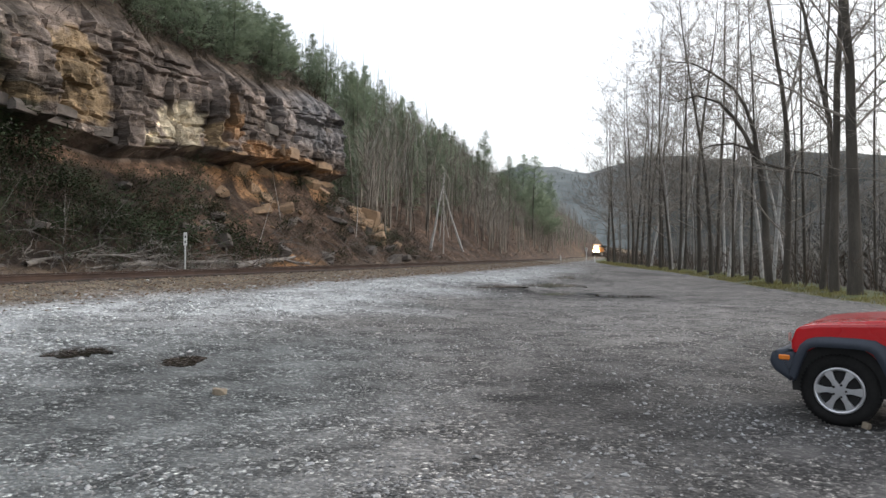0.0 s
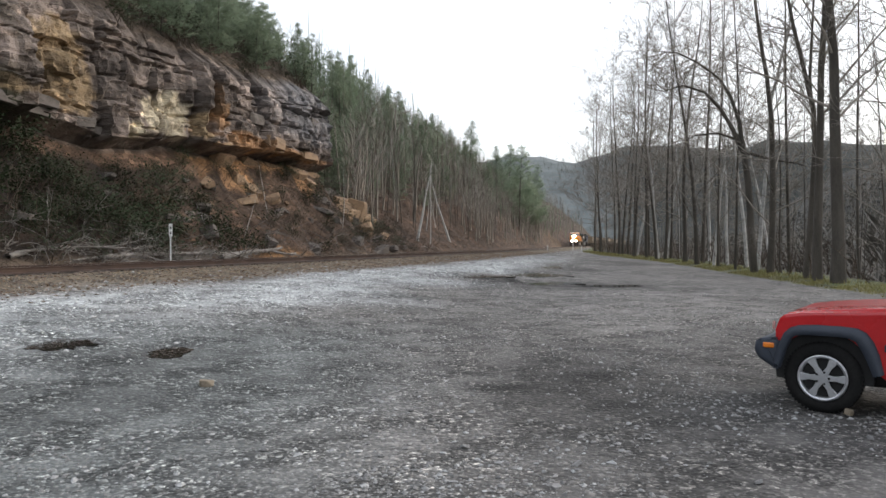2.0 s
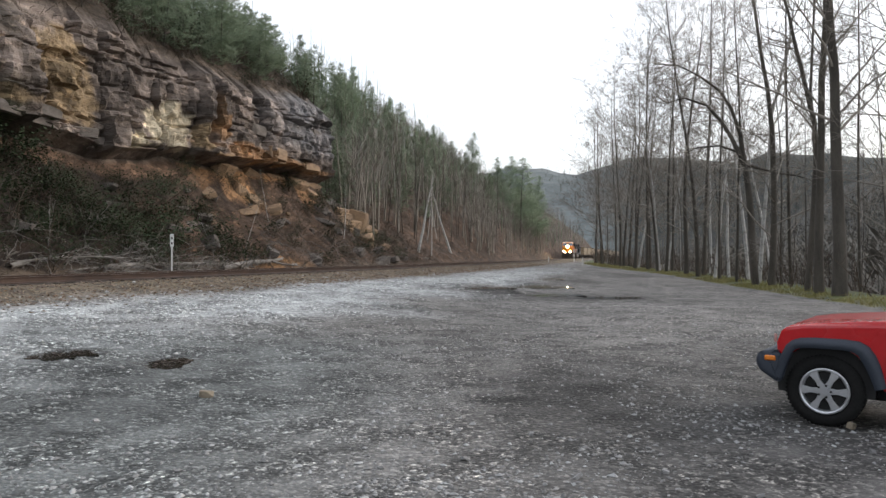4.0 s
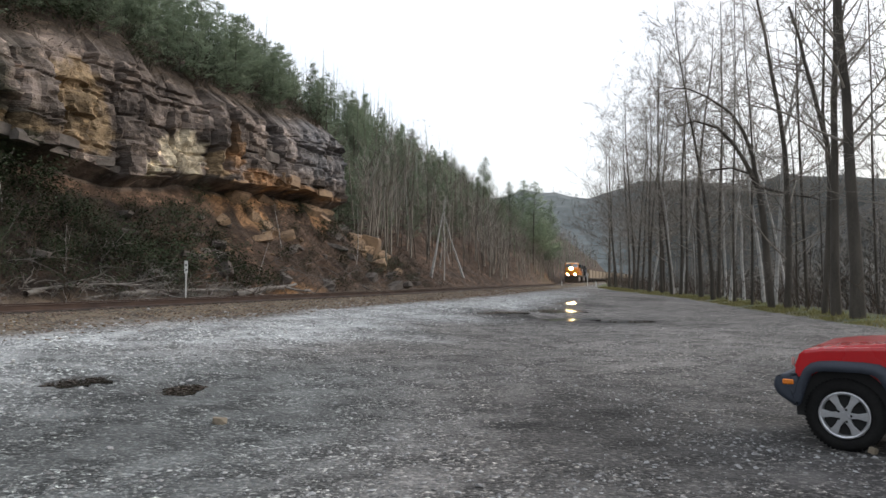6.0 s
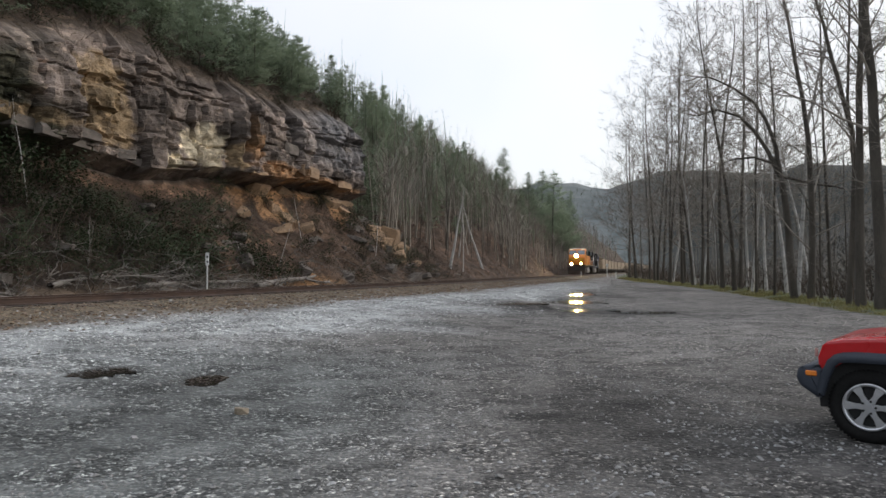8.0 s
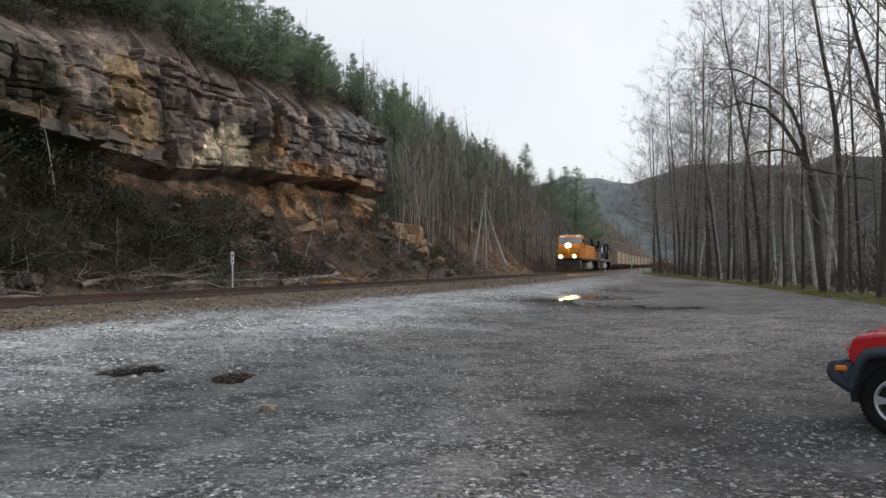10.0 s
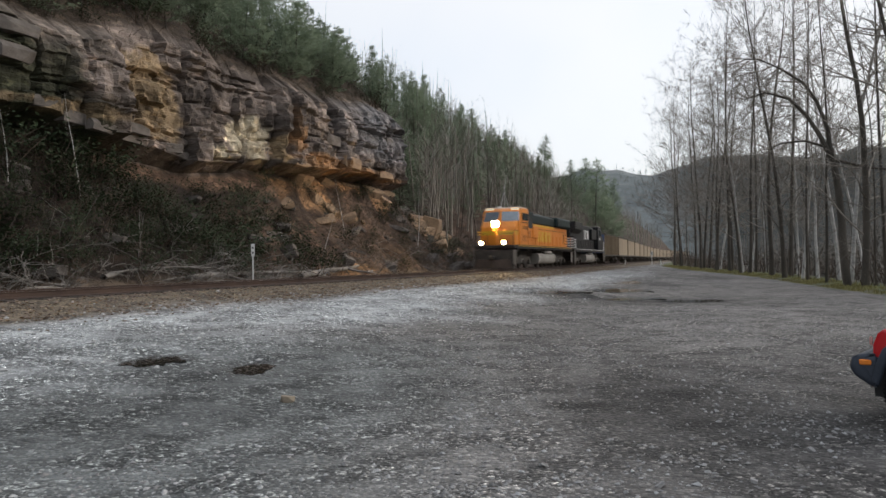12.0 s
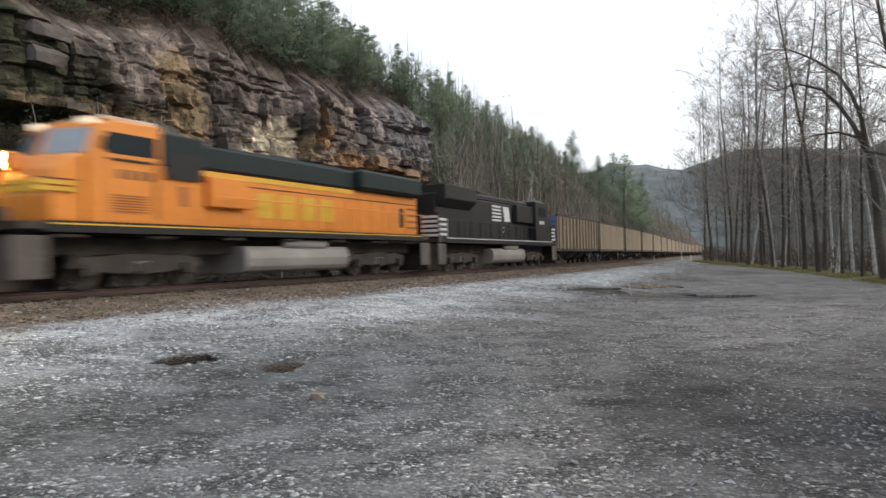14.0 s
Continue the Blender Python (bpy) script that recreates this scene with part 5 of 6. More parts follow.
def engine_black():
    ob = thing("locomotive", "black diesel locomotive with white markings", "locomotive")
    loco_base(ob, False, None, M["loco_black"])
    hood = part("engine_hood", box(-0.98, 0.98, -10.0, 6.0, 1.64, 4.05, 0.06), M["loco_black"], ob)
    own = prism([(-1.0, 3.3), (-1.48, 3.75), (-1.48, 4.5), (1.48, 4.5), (1.48, 3.75), (1.0, 3.3)], -9.7, -5.2, 0.04)
    part("radiator", own, M["loco_black"], ob, "overhanging black radiator")
    for sx in (-1, 1):
        part("radiator_grille", box(sx * 1.49 - 0.01, sx * 1.49 + 0.01, -9.5, -5.4, 3.8, 4.42), M["dark"], ob)
    part("hood_roof", box(-0.9, 0.9, -5.2, 5.9, 4.05, 4.42, 0.08), M["loco_black"], ob)
    part("exhaust_stack", box(-0.35, 0.35, -2.0, 0.4, 4.42, 4.72, 0.05), M["grime"], ob)
    part("blower_case", box(-1.3, 1.3, 2.4, 6.0, 2.9, 4.1, 0.05), M["loco_black"], ob)
    own = prism([(6.0, 1.64), (6.0, 4.5), (8.5, 4.5), (8.95, 4.3), (9.25, 3.4), (10.2, 3.2), (10.35, 1.64)], -1.48, 1.48, 0.06)
    own.transform(pose(0, 0, 0, 0, 0, 90))
    cab = part("cab", own, M["loco_black"], ob, "black cab at the trailing end")
    part("cab_roof", box(-1.4, 1.4, 6.1, 8.4, 4.5, 4.58, 0.02), M["tank_grey"], cab)
    for sx in (-1, 1):
        part("side_window", box(sx * 1.485 - 0.015, sx * 1.485 + 0.015, 6.7, 8.3, 3.45, 4.15, 0.01), M["glass"], cab, "dark cab window")
        for k in range(3):
            part("number_bar", box(sx * 1.486 - 0.006, sx * 1.486 + 0.006, 6.9 + 0.4 * k, 7.2 + 0.4 * k, 2.9, 3.15), M["white_paint"], cab, "white number marking")
        for k in range(5):
            part("hood_marking", box(sx * 0.99 - 0.008, sx * 0.99 + 0.008, -1.5, 0.1, 2.86 + 0.22 * k, 2.98 + 0.22 * k), M["white_paint"], hood, "white stripe of the emblem")
        own = prism([(0.45, 3.86), (1.55, 3.86), (1.85, 2.9), (0.75, 2.9)], -0.008, 0.008)
        own.transform(pose(sx * 0.99, 0, 0, 0, 0, 90))
        part("hood_marking", own, M["white_paint"], hood, "white emblem shape")
        for z in (2.38, 2.14):
            for k in range(5):
                part("name_bar", box(sx * 0.985 - 0.006, sx * 0.985 + 0.006, 0.35 + 0.34 * k, 0.58 + 0.34 * k, z, z + 0.15), M["white_paint"], hood)
        part("sill_line", box(sx * 1.598 - 0.006, sx * 1.598 + 0.006, -9.8, 9.8, 1.60, 1.645), M["white_paint"], ob)
        for k in range(13):
            y = -9.3 + k * 1.1
            part("hood_door", box(sx * 0.985 - 0.01, sx * 0.985 + 0.01, y, y + 0.98, 1.75, 2.75, 0.004), M["loco_black"], hood)
        rails_on(ob, [(sx * 1.5, -9.9, 2.6), (sx * 1.5, 0, 2.6), (sx * 1.5, 5.9, 2.6)], M["loco_black"])
        for k in range(10):
            rails_on(ob, [(sx * 1.5, -9.6 + k * 1.6, 1.64), (sx * 1.5, -9.6 + k * 1.6, 2.6)], M["white_paint"] if k == 0 else M["loco_black"], 0.018, "stanchion")
        for sy in (-1, 1):
            for k in range(4):
                part("end_stripe", box(sx * 1.53 - 0.03, sx * 1.53 + 0.03, sy * 10.2 - 0.45, sy * 10.2 + 0.45, 1.75 + 0.26 * k, 1.87 + 0.26 * k), M["white_paint"], ob, "white safety stripe")
            for k in range(5):
                part("end_stripe", box(sx * 0.98 - 0.48, sx * 0.98 + 0.48, sy * 10.66 - 0.01, sy * 10.66 + 0.01, 1.70 + 0.24 * k, 1.83 + 0.24 * k), M["white_paint"], ob, "white safety stripe")
            part("end_sheet", box(sx * 0.98 - 0.5, sx * 0.98 + 0.5, sy * 10.63 - 0.015, sy * 10.63 + 0.015, 1.60, 2.95, 0.005), M["loco_black"], ob)
            rails_on(ob, [(sx * 1.58, sy * 10.75, 0.5), (sx * 1.58, sy * 10.72, 1.5), (sx * 1.55, sy * 10.4, 2.5)], M["tank_grey"], 0.03)
            part("end_panel", box(sx * 1.49 - 0.02, sx * 1.49 + 0.02, sy * 10.2 - 0.48, sy * 10.2 + 0.48, 1.62, 2.85, 0.01), M["loco_black"], ob)
    return ob


def hopper(ribs, label):
    ob = thing("coal_hopper", label, "coal hopper", "coal hoppers of the train")
    # open-topped tub with sloped ends
    L, W = 7.45, 1.56
    for sx in (-1, 1):
        part("side_sheet", box(sx * W - 0.04, sx * W + 0.04, -L, L, 1.2, 3.9, 0.01), M["hopper"], ob)
    for sy in (-1, 1):
        own = prism([(-W, 1.5), (W, 1.5), (W, 3.9), (-W, 3.9)], -0.04, 0.04)
        own.transform(Matrix.Translation((0, sy * (L - 0.06), 0)))
        part("end_sheet", own, M["blue_end"] if ribs else M["hopper"], ob, "faded blue end sheet" if ribs else "")
    part("coal_load", box(-W + 0.05, W - 0.05, -L + 0.1, L - 0.1, 3.2, 3.75, 0.1), M["coal"], ob)
    for sx in (-1, 1):
        part("top_chord", box(sx * W - 0.09, sx * W + 0.09, -L - 0.05, L + 0.05, 3.86, 4.02, 0.02), M["grime"], ob)
        part("side_sill", box(sx * W - 0.08, sx * W + 0.08, -L - 0.3, L + 0.3, 1.05, 1.27, 0.02), M["grime"], ob)
        if ribs:
            for k in range(13):
                y = -L + 0.3 + k * (2 * L - 0.6) / 12
                part("rib", box(sx * (W + 0.1) - 0.07, sx * (W + 0.1) + 0.07, y - 0.06, y + 0.06, 1.25, 3.88, 0.015), M["hopper"], ob)
        else:
            for y in (-L + 0.08, L - 0.08):
                part("corner_post", box(sx * (W + 0.05) - 0.05, sx * (W + 0.05) + 0.05, y - 0.09, y + 0.09, 1.25, 3.88, 0.01), M["hopper"], ob)
        for k in range(4):
            part("side_bar", box(sx * (W + 0.045) - 0.006, sx * (W + 0.045) + 0.006, -5.6 + 0.5 * k, -5.25 + 0.5 * k, 2.9, 3.1), M["white_faded"], ob, "faded white marking")
    for y in (-3.6, 0.0, 3.6):
        part("hopper_bay", prism([(-1.4, 1.2), (1.4, 1.2), (0.5, 0.45), (-0.5, 0.45)], y - 1.4, y + 1.4, 0.02), M["grime"], ob)
    part("centre_sill", box(-0.3, 0.3, -8.0, 8.0, 0.75, 1.1, 0.02), M["grime"], ob)
    for y in (-6.2, 6.2):
        truck(ob, y, 2, 1.75, 0.46)
    for sy in (-1, 1):
        part("coupler", box(-0.15, 0.15, sy * 8.1 - 0.25, sy * 8.1 + 0.25, 0.72, 1.0, 0.05), M["grime"], ob)
        for k in range(6):
            part("rung", box(W - 0.42, W, sy * (L + 0.06) - 0.015, sy * (L + 0.06) + 0.015, 1.4 + 0.4 * k, 1.44 + 0.4 * k), M["grime"], ob)
    return ob


LOW = ("truck_frame", "axle_box", "spring", "wheelset", "fuel_tank", "air_tank", "plough", "coupler", "step_well", "pilot", "underframe")


def raised(ob, dz):
    """Lifts the platform and all that stands on it."""
    for o in ob.children_recursive:
        if o.name.split(".")[0] not in LOW:
            o.data.transform(Matrix.Translation((0, 0, dz)))
    return ob


TRAIN.append((raised(engine_orange(), 0.17), 11.3))
TRAIN.append((raised(engine_black(), 0.12), 22.6 + 11.15))
first = hopper(True, "tan ribbed coal hopper with a blue end behind the engines")
plain = hopper(False, "tan smooth-sided coal hopper in the long train")
CAR = 16.45
for n in range(19):
    ob = first if n == 0 else plain if n == 1 else copy_thing(plain, Matrix.Identity(4))
    TRAIN.append((ob, 44.3 + CAR * (n + 0.5)))

# ---------------------------------------------------------------- the parked car


def arc(cx, cz, r, a0, a1, n):
    return [(cx + r * math.cos(radians(a0 + (a1 - a0) * i / n)), cz + r * math.sin(radians(a0 + (a1 - a0) * i / n))) for i in range(n + 1)]


def wheel(parent, x, y, side):
    w = thing_part("wheel", parent)
    w.location = (x, y, 0.367)
    pro = [(0.235, -0.11), (0.30, -0.12), (0.345, -0.105), (0.367, -0.07), (0.367, 0.07), (0.345, 0.105), (0.30, 0.12), (0.235, 0.11)]
    V, F, n = [], [], 40
    for i in range(n):
        a = 2 * math.pi * i / n
        for r, d in pro:
            V.append((r * math.cos(a), d, r * math.sin(a)))
    for i in range(n):
        for k in range(len(pro)):
            j, q = (i + 1) % n, (k + 1) % len(pro)
            F.append((i * 8 + k, j * 8 + k, j * 8 + q, i * 8 + q))
    tyre = part("tyre", (V, F), M["tyre"], w, "black rubber tyre", True)
    bm = bmesh.new()
    for i in range(56):
        a = 360 * i / 56
        own = box(-0.012, 0.012, -0.085, 0.085, 0.358, 0.374)
        own.transform(pose(0, 0, 0, 0, a, 0))
        join(bm, own)
    part("tread_block", bm, M["tyre"], tyre)
    bm = cyl(0.235, 0.17, pose(0, 0.02 * side * -1, 0, 90), n=40)
    part("wheel_well", bm, M["dark"], w)
    bm = bmesh.new()
    V, F = [], []
    ring = [(0.238, 0.112), (0.238, 0.125), (0.225, 0.132), (0.205, 0.120), (0.20, 0.06)]
    for i in range(n):
        a = 2 * math.pi * i / n
        for r, d in ring:
            V.append((r * math.cos(a), side * d, r * math.sin(a)))
    for i in range(n):
        for k in range(4):
            j = (i + 1) % n
            F.append((i * 5 + k, j * 5 + k, j * 5 + k + 1, i * 5 + k + 1))
    rim = part("rim", (V, F), M["alloy"], w, "silver alloy rim", True)
    for i in range(6):
        own = prism([(-0.034, 0.02), (0.034, 0.02), (0.024, 0.12), (0.045, 0.212), (-0.045, 0.212), (-0.024, 0.12)], -0.018, 0.018, 0.004)
        own.transform(Matrix.Translation((0, side * 0.106, 0)) @ pose(0, 0, 0, 0, 60 * i + 30, 0))
        part("spoke", own, M["alloy"], rim)
    part("hub_cap", cyl(0.042, 0.04, pose(0, side * 0.118, 0, 90), n=20, bevel=0.008), M["alloy"], rim)
    for i in range(5):
        a = 2 * math.pi * i / 5
        part("lug_nut", cyl(0.012, 0.03, pose(0.062 * math.cos(a), side * 0.118, 0.062 * math.sin(a), 90), n=8), M["dark"], rim)
    return w


def thing_part(name, parent):
    o = new(name)
    o.parent = parent
    return o


def parked_car():
    ob = thing("suv", "red compact off-road car with black wheel flares, parked on gravel", "car")
    lower = [(-0.44, 0.50)] + [(x, z) for x, z in arc(0, 0.40, 0.45, 168, 12, 14)] + [(0.6, 0.36), (2.06, 0.36)] + arc(2.65, 0.40, 0.45, 168, 12, 14) + [(3.5, 0.45), (3.56, 0.75)]
    body = prism(lower + [(3.52, 1.14), (1.0, 1.10), (0.72, 1.09), (0.30, 1.065), (-0.20, 1.035), (-0.36, 1.005), (-0.41, 0.965), (-0.455, 0.84)], -0.85, 0.85, 0.035)
    bd = part("body", body, M["car_red"], ob, "glossy red body")
    part("wheel_arch", prism(arc(0, 0.40, 0.455, 190, -10, 16), -0.80, 0.80), M["dark"], bd)
    part("wheel_arch", prism(arc(2.65, 0.40, 0.455, 190, -10, 16), -0.80, 0.80), M["dark"], bd)
    hood = prism([(-0.40, 0.985), (-0.33, 1.02), (-0.10, 1.055), (0.28, 1.09), (0.74, 1.125), (0.74, 1.0), (-0.37, 0.90)], -0.79, 0.79, 0.025)
    part("bonnet", hood, M["car_red"], ob, "red bonnet")
    own = prism([(0.62, 1.12), (1.28, 1.70), (3.25, 1.74), (3.50, 1.12)], -0.74, 0.74, 0.06)
    cabin = part("cabin", own, M["car_red"], ob)
    for sy in (-1, 1):
        for pts in (((0.82, 1.2), (1.34, 1.64), (1.75, 1.66), (1.75, 1.2)), ((1.83, 1.2), (1.83, 1.66), (2.62, 1.66), (2.62, 1.2)), ((2.7, 1.2), (2.7, 1.66), (3.15, 1.64), (3.32, 1.2))):
            part("side_window", prism(list(pts), sy * 0.745 - 0.008, sy * 0.745 + 0.008), M["glass"], cabin, "dark side window")
    own = prism([(0.66, 1.19), (1.25, 1.68), (1.27, 1.66), (0.70, 1.19)], -0.66, 0.66)
    own.transform(Matrix.Translation((-0.025, 0, 0.012)))
    part("windscreen", own, M["glass"], cabin)
    for sy in (-1, 1):
        for cx in (0.0, 2.65):
            outer = [(cx + a, z) for a, z in ((-0.47, 0.50), (-0.43, 0.66), (-0.365, 0.81), (-0.30, 0.872), (-0.22, 0.90), (-0.08, 0.912), (0.20, 0.91), (0.32, 0.898), (0.40, 0.855), (0.46, 0.77), (0.51, 0.64), (0.55, 0.46))]
            inner = [(cx + a, z) for a, z in ((-0.40, 0.45), (-0.345, 0.64), (-0.29, 0.75), (-0.25, 0.78), (-0.20, 0.792), (-0.08, 0.797), (0.16, 0.797), (0.25, 0.787), (0.31, 0.755), (0.36, 0.67), (0.41, 0.56), (0.46, 0.42))]
            V, F = [], []
            for (xo, zo), (xi, zi) in zip(outer, inner):
                V += [(xo, sy * 0.855, zo), (xo * 0.9 + xi * 0.1, sy * 0.915, zo * 0.85 + zi * 0.15), (xi, sy * 0.935, zi + 0.012), (xi, sy * 0.80, zi)]
            for i in range(len(outer) - 1):
                for k in range(3):
                    a = i * 4 + k
                    F.append((a, a + 4, a + 5, a + 1))
            part("wheel_flare", (V, F), M["car_trim"], bd, "dark grey plastic wheel flare", True)
        wheel(ob, 0, sy * 0.74, sy)
        wheel(ob, 2.65, sy * 0.74, sy)
        part("side_moulding", box(0.55, 2.1, sy * 0.862 - 0.014, sy * 0.862 + 0.014, 0.68, 0.75, 0.006), M["car_trim"], bd)
        part("door_seam", box(0.70, 0.708, sy * 0.851 - 0.002, sy * 0.851 + 0.003, 0.42, 1.12), M["dark"], bd)
        part("mirror", box(0.85, 1.02, sy * 0.95 - 0.11, sy * 0.95 + 0.11, 1.17, 1.33, 0.04, seg=2), M["car_trim"], ob)
        part("headlamp", cyl(0.08, 0.06, pose(-0.43, sy * 0.6, 0.85, 0, 90), n=24, bevel=0.01), M["glass"], bd, "round headlamp")
        part("turn_lamp", box(-0.482, -0.455, sy * 0.83 - 0.03, sy * 0.83 + 0.03, 0.84, 0.93, 0.02, seg=2), M["lens_clear"], bd, "corner lamp lens")
    bump = prism([(-0.70, 0.53), (-0.74, 0.62), (-0.72, 0.71), (-0.66, 0.745), (-0.48, 0.765), (-0.40, 0.72), (-0.40, 0.43), (-0.53, 0.42)], -0.86, 0.86, 0.04)
    for v in bump.verts:                      # the bumper wraps round the corners
        k = max(0, abs(v.co.y) - 0.55) / 0.31
        v.co.x += 0.10 * k * k if v.co.x < -0.5 else 0
        v.co.y *= 1.04
    bp = part("front_bumper", bump, M["car_trim"], ob, "dark grey plastic front bumper", True)
    for sy in (-1, 1):
        part("side_marker", box(-0.565, -0.455, sy * 0.90 - 0.012, sy * 0.90 + 0.012, 0.645, 0.70, 0.01), M["amber"], bp, "amber side marker")
    part("rear_bumper", box(3.45, 3.72, -0.86, 0.86, 0.45, 0.72, 0.05, seg=2), M["car_trim"], ob)
    part("chassis", box(-0.3, 3.4, -0.6, 0.6, 0.28, 0.45, 0.03), M["dark"], ob)
    return ob


suv = parked_car()
TH = radians(-37.0)
cx, cy = 4.03 + 0.86 * math.sin(-TH), 7.44 + 0.86 * math.cos(TH)
s_, u_ = su(4.06, 7.49)
suv.matrix_basis = Matrix.LocRotScale((cx, cy, ground_z(s_, u_) - 0.006), Euler((0, 0, TH)), None)

# ---------------------------------------------------------------- posts, logs and rocks by the line
rng = random.Random(77)


def marker_post(h, w, label, bars):
    ob = thing("marker_post", label, "marker post")
    part("post", box(-0.03, 0.03, -0.02, 0.02, -0.3, h, 0.006), M["sign_white"], ob)
    if bars:
        part("plate", box(-w / 2, w / 2, -0.035, -0.022, h - 0.55, h + 0.02, 0.006), M["sign_white"], ob, "weathered white number plate")
        for k in range(2):
            part("number_bar", box(-w * 0.2, w * 0.2, -0.041, -0.036, h - 0.44 + 0.22 * k, h - 0.34 + 0.22 * k), M["dark"], ob, "dark number marking")
    return ob


for s, u, h, w, bars, label in ((26.0, -3.0, 1.75, 0.15, True, "white railway marker post beside the track"), (127.5, 7.0, 0.95, 0.1, False, "short white marker post by the lot"),
                                (118.0, 1.95, 0.75, 0.1, False, "short white marker post by the lot"), (140.0, 4.95, 2.4, 0.2, True, "white trackside sign on a post")):
    ob = marker_post(h, w, label, bars)
    x, y = at(s, u)
    ob.matrix_basis = Matrix.LocRotScale((x, y, land_z(x, y) if u < -3.4 else ground_z(s, u)), Euler((0, 0, -heading(s) + radians(40 if u < 0 else 0))), (2.2, 2.2, 1) if u > 0 else None)

box_ob = thing("cable_box", "small pale concrete cable box in the grass", "cable box")
part("body", box(-0.45, 0.45, -0.3, 0.3, -0.1, 0.42, 0.04, seg=2), M["tank_grey"], box_ob)
part("lid", box(-0.5, 0.5, -0.35, 0.35, 0.42, 0.50, 0.02), M["tank_grey"], box_ob)
x, y = polar(17.6, 72)
box_ob.matrix_basis = Matrix.LocRotScale((x, y, land_z(x, y)), Euler((0, 0, 0.4)), None)


def log(name, label, length, r, branches, seed):
    q = random.Random(seed)
    ob = thing(name, label, "log" if r > 0.08 else "branch", "fallen wood by the track")
    V, F = [], []
    pts = bent(q, Vector((0, 0, 0)), Vector((1, 0, 0.02)), length, 8, 0.07, 0)
    tube(V, F, pts, [r * (1 - 0.55 * i / 8) for i in range(9)], 8)
    part("stem", (V, F), M["deadwood"], ob, smooth=True)
    for i in range(branches):
        k = q.randrange(2, 8)
        V, F = [], []
        branchwork(q, V, F, pts[k], around(q, Vector((1, 0, 0.1)), 25, 75), length * q.uniform(0.22, 0.45), max(0.03, r * 0.5), 5, 2, 0.0)
        part("side_branch", (V, F), M["deadwood"], ob)
    return ob


for i, (s, u, ln, r, br, yaw, lift) in enumerate(((15.0, -4.0, 4.5, 0.13, 3, 12, 0.25), (19.0, -4.3, 7.0, 0.11, 9, 20, 0.55), (21.5, -3.9, 5.0, 0.07, 9, 170, 0.5), (24.0, -4.6, 8.5, 0.12, 5, 0, 0.9),
                                                   (31.5, -4.2, 6.5, 0.17, 2, -6, 0.85), (28.0, -4.4, 5.0, 0.08, 8, 160, 0.6), (18.0, -3.9, 3.2, 0.06, 8, 200, 0.3), (23.0, -3.8, 3.0, 0.05, 9, 30, 0.3),
                                                   (34.0, -4.0, 4.0, 0.08, 7, 190, 0.5), (26.5, -3.8, 3.5, 0.05, 9, 5, 0.4), (21.0, -3.7, 3.0, 0.05, 8, -15, 0.35), (38.5, -4.2, 4.5, 0.10, 3, 10, 0.45),
                                                   (16.5, -3.8, 3.6, 0.045, 9, 25, 0.4), (17.5, -4.2, 4.4, 0.05, 9, 165, 0.7), (20.0, -3.8, 4.0, 0.045, 9, 35, 0.5), (22.0, -4.4, 4.6, 0.05, 9, 10, 0.9), (25.0, -4.0, 4.0, 0.045, 9, 150, 0.6), (27.5, -4.0, 3.6, 0.04, 8, 30, 0.5), (30.0, -4.3, 4.2, 0.05, 8, 175, 0.8), (33.0, -4.2, 3.6, 0.045, 8, 20, 0.6), (19.5, -4.6, 5.0, 0.06, 8, 0, 1.0),
                                                   (68.0, -4.6, 4.0, 0.08, 5, 150, 0.4), (84.0, -4.5, 5.0, 0.09, 4, 20, 0.4))):
    ob = log("fallen_log" if r > 0.08 else "fallen_branch", "grey fallen log on the bank by the rails" if r > 0.08 else "grey dead fallen branch beside the rails", ln, r, br, 600 + i)
    x, y = at(s, u)
    ob.matrix_basis = Matrix.LocRotScale((x, y, hill_at(s, u) + r * 0.5 + 0.05), Euler((0, radians(-3), radians(90 + yaw) - heading(s))), None)


def rock(seed, a, b, c, flat=0.25):
    """A broken block: a cube cut by random planes and roughened."""
    q = random.Random(seed)
    bm = bmesh.new()
    bmesh.ops.create_cube(bm, size=2)
    for _ in range(6):
        n = Vector((q.gauss(0, 1), q.gauss(0, 1), q.gauss(0, 1))).normalized()
        geom = bm.verts[:] + bm.edges[:] + bm.faces[:]
        r = bmesh.ops.bisect_plane(bm, geom=geom, plane_co=n * q.uniform(0.95, 1.25), plane_no=n, clear_outer=True)
        edges = [e for e in r["geom_cut"] if isinstance(e, bmesh.types.BMEdge)]
        if edges:
            bmesh.ops.contextual_create(bm, geom=edges)
    bmesh.ops.bevel(bm, geom=bm.edges[:], offset=0.06, segments=1, affect="EDGES")
    for v in bm.verts:
        v.co = Vector((v.co.x * a, v.co.y * b, v.co.z * c)) * (1 + 0.10 * nz(v.co.x, v.co.y, v.co.z + seed, 1.3))
    bmesh.ops.recalc_face_normals(bm, faces=bm.faces[:])
    me = bpy.data.meshes.new("rock")
    bm.to_mesh(me)
    bm.free()
    return me


ROCKS = [rock(700 + i, 1.0, random.Random(i).uniform(0.6, 0.9), random.Random(i + 50).uniform(0.4, 0.75)) for i in range(8)]
SANDROCKS = [m.copy() for m in ROCKS]
for m in ROCKS:
    m.materials.append(M["boulder"])
for m in SANDROCKS:
    m.materials.append(M["sandstone"])
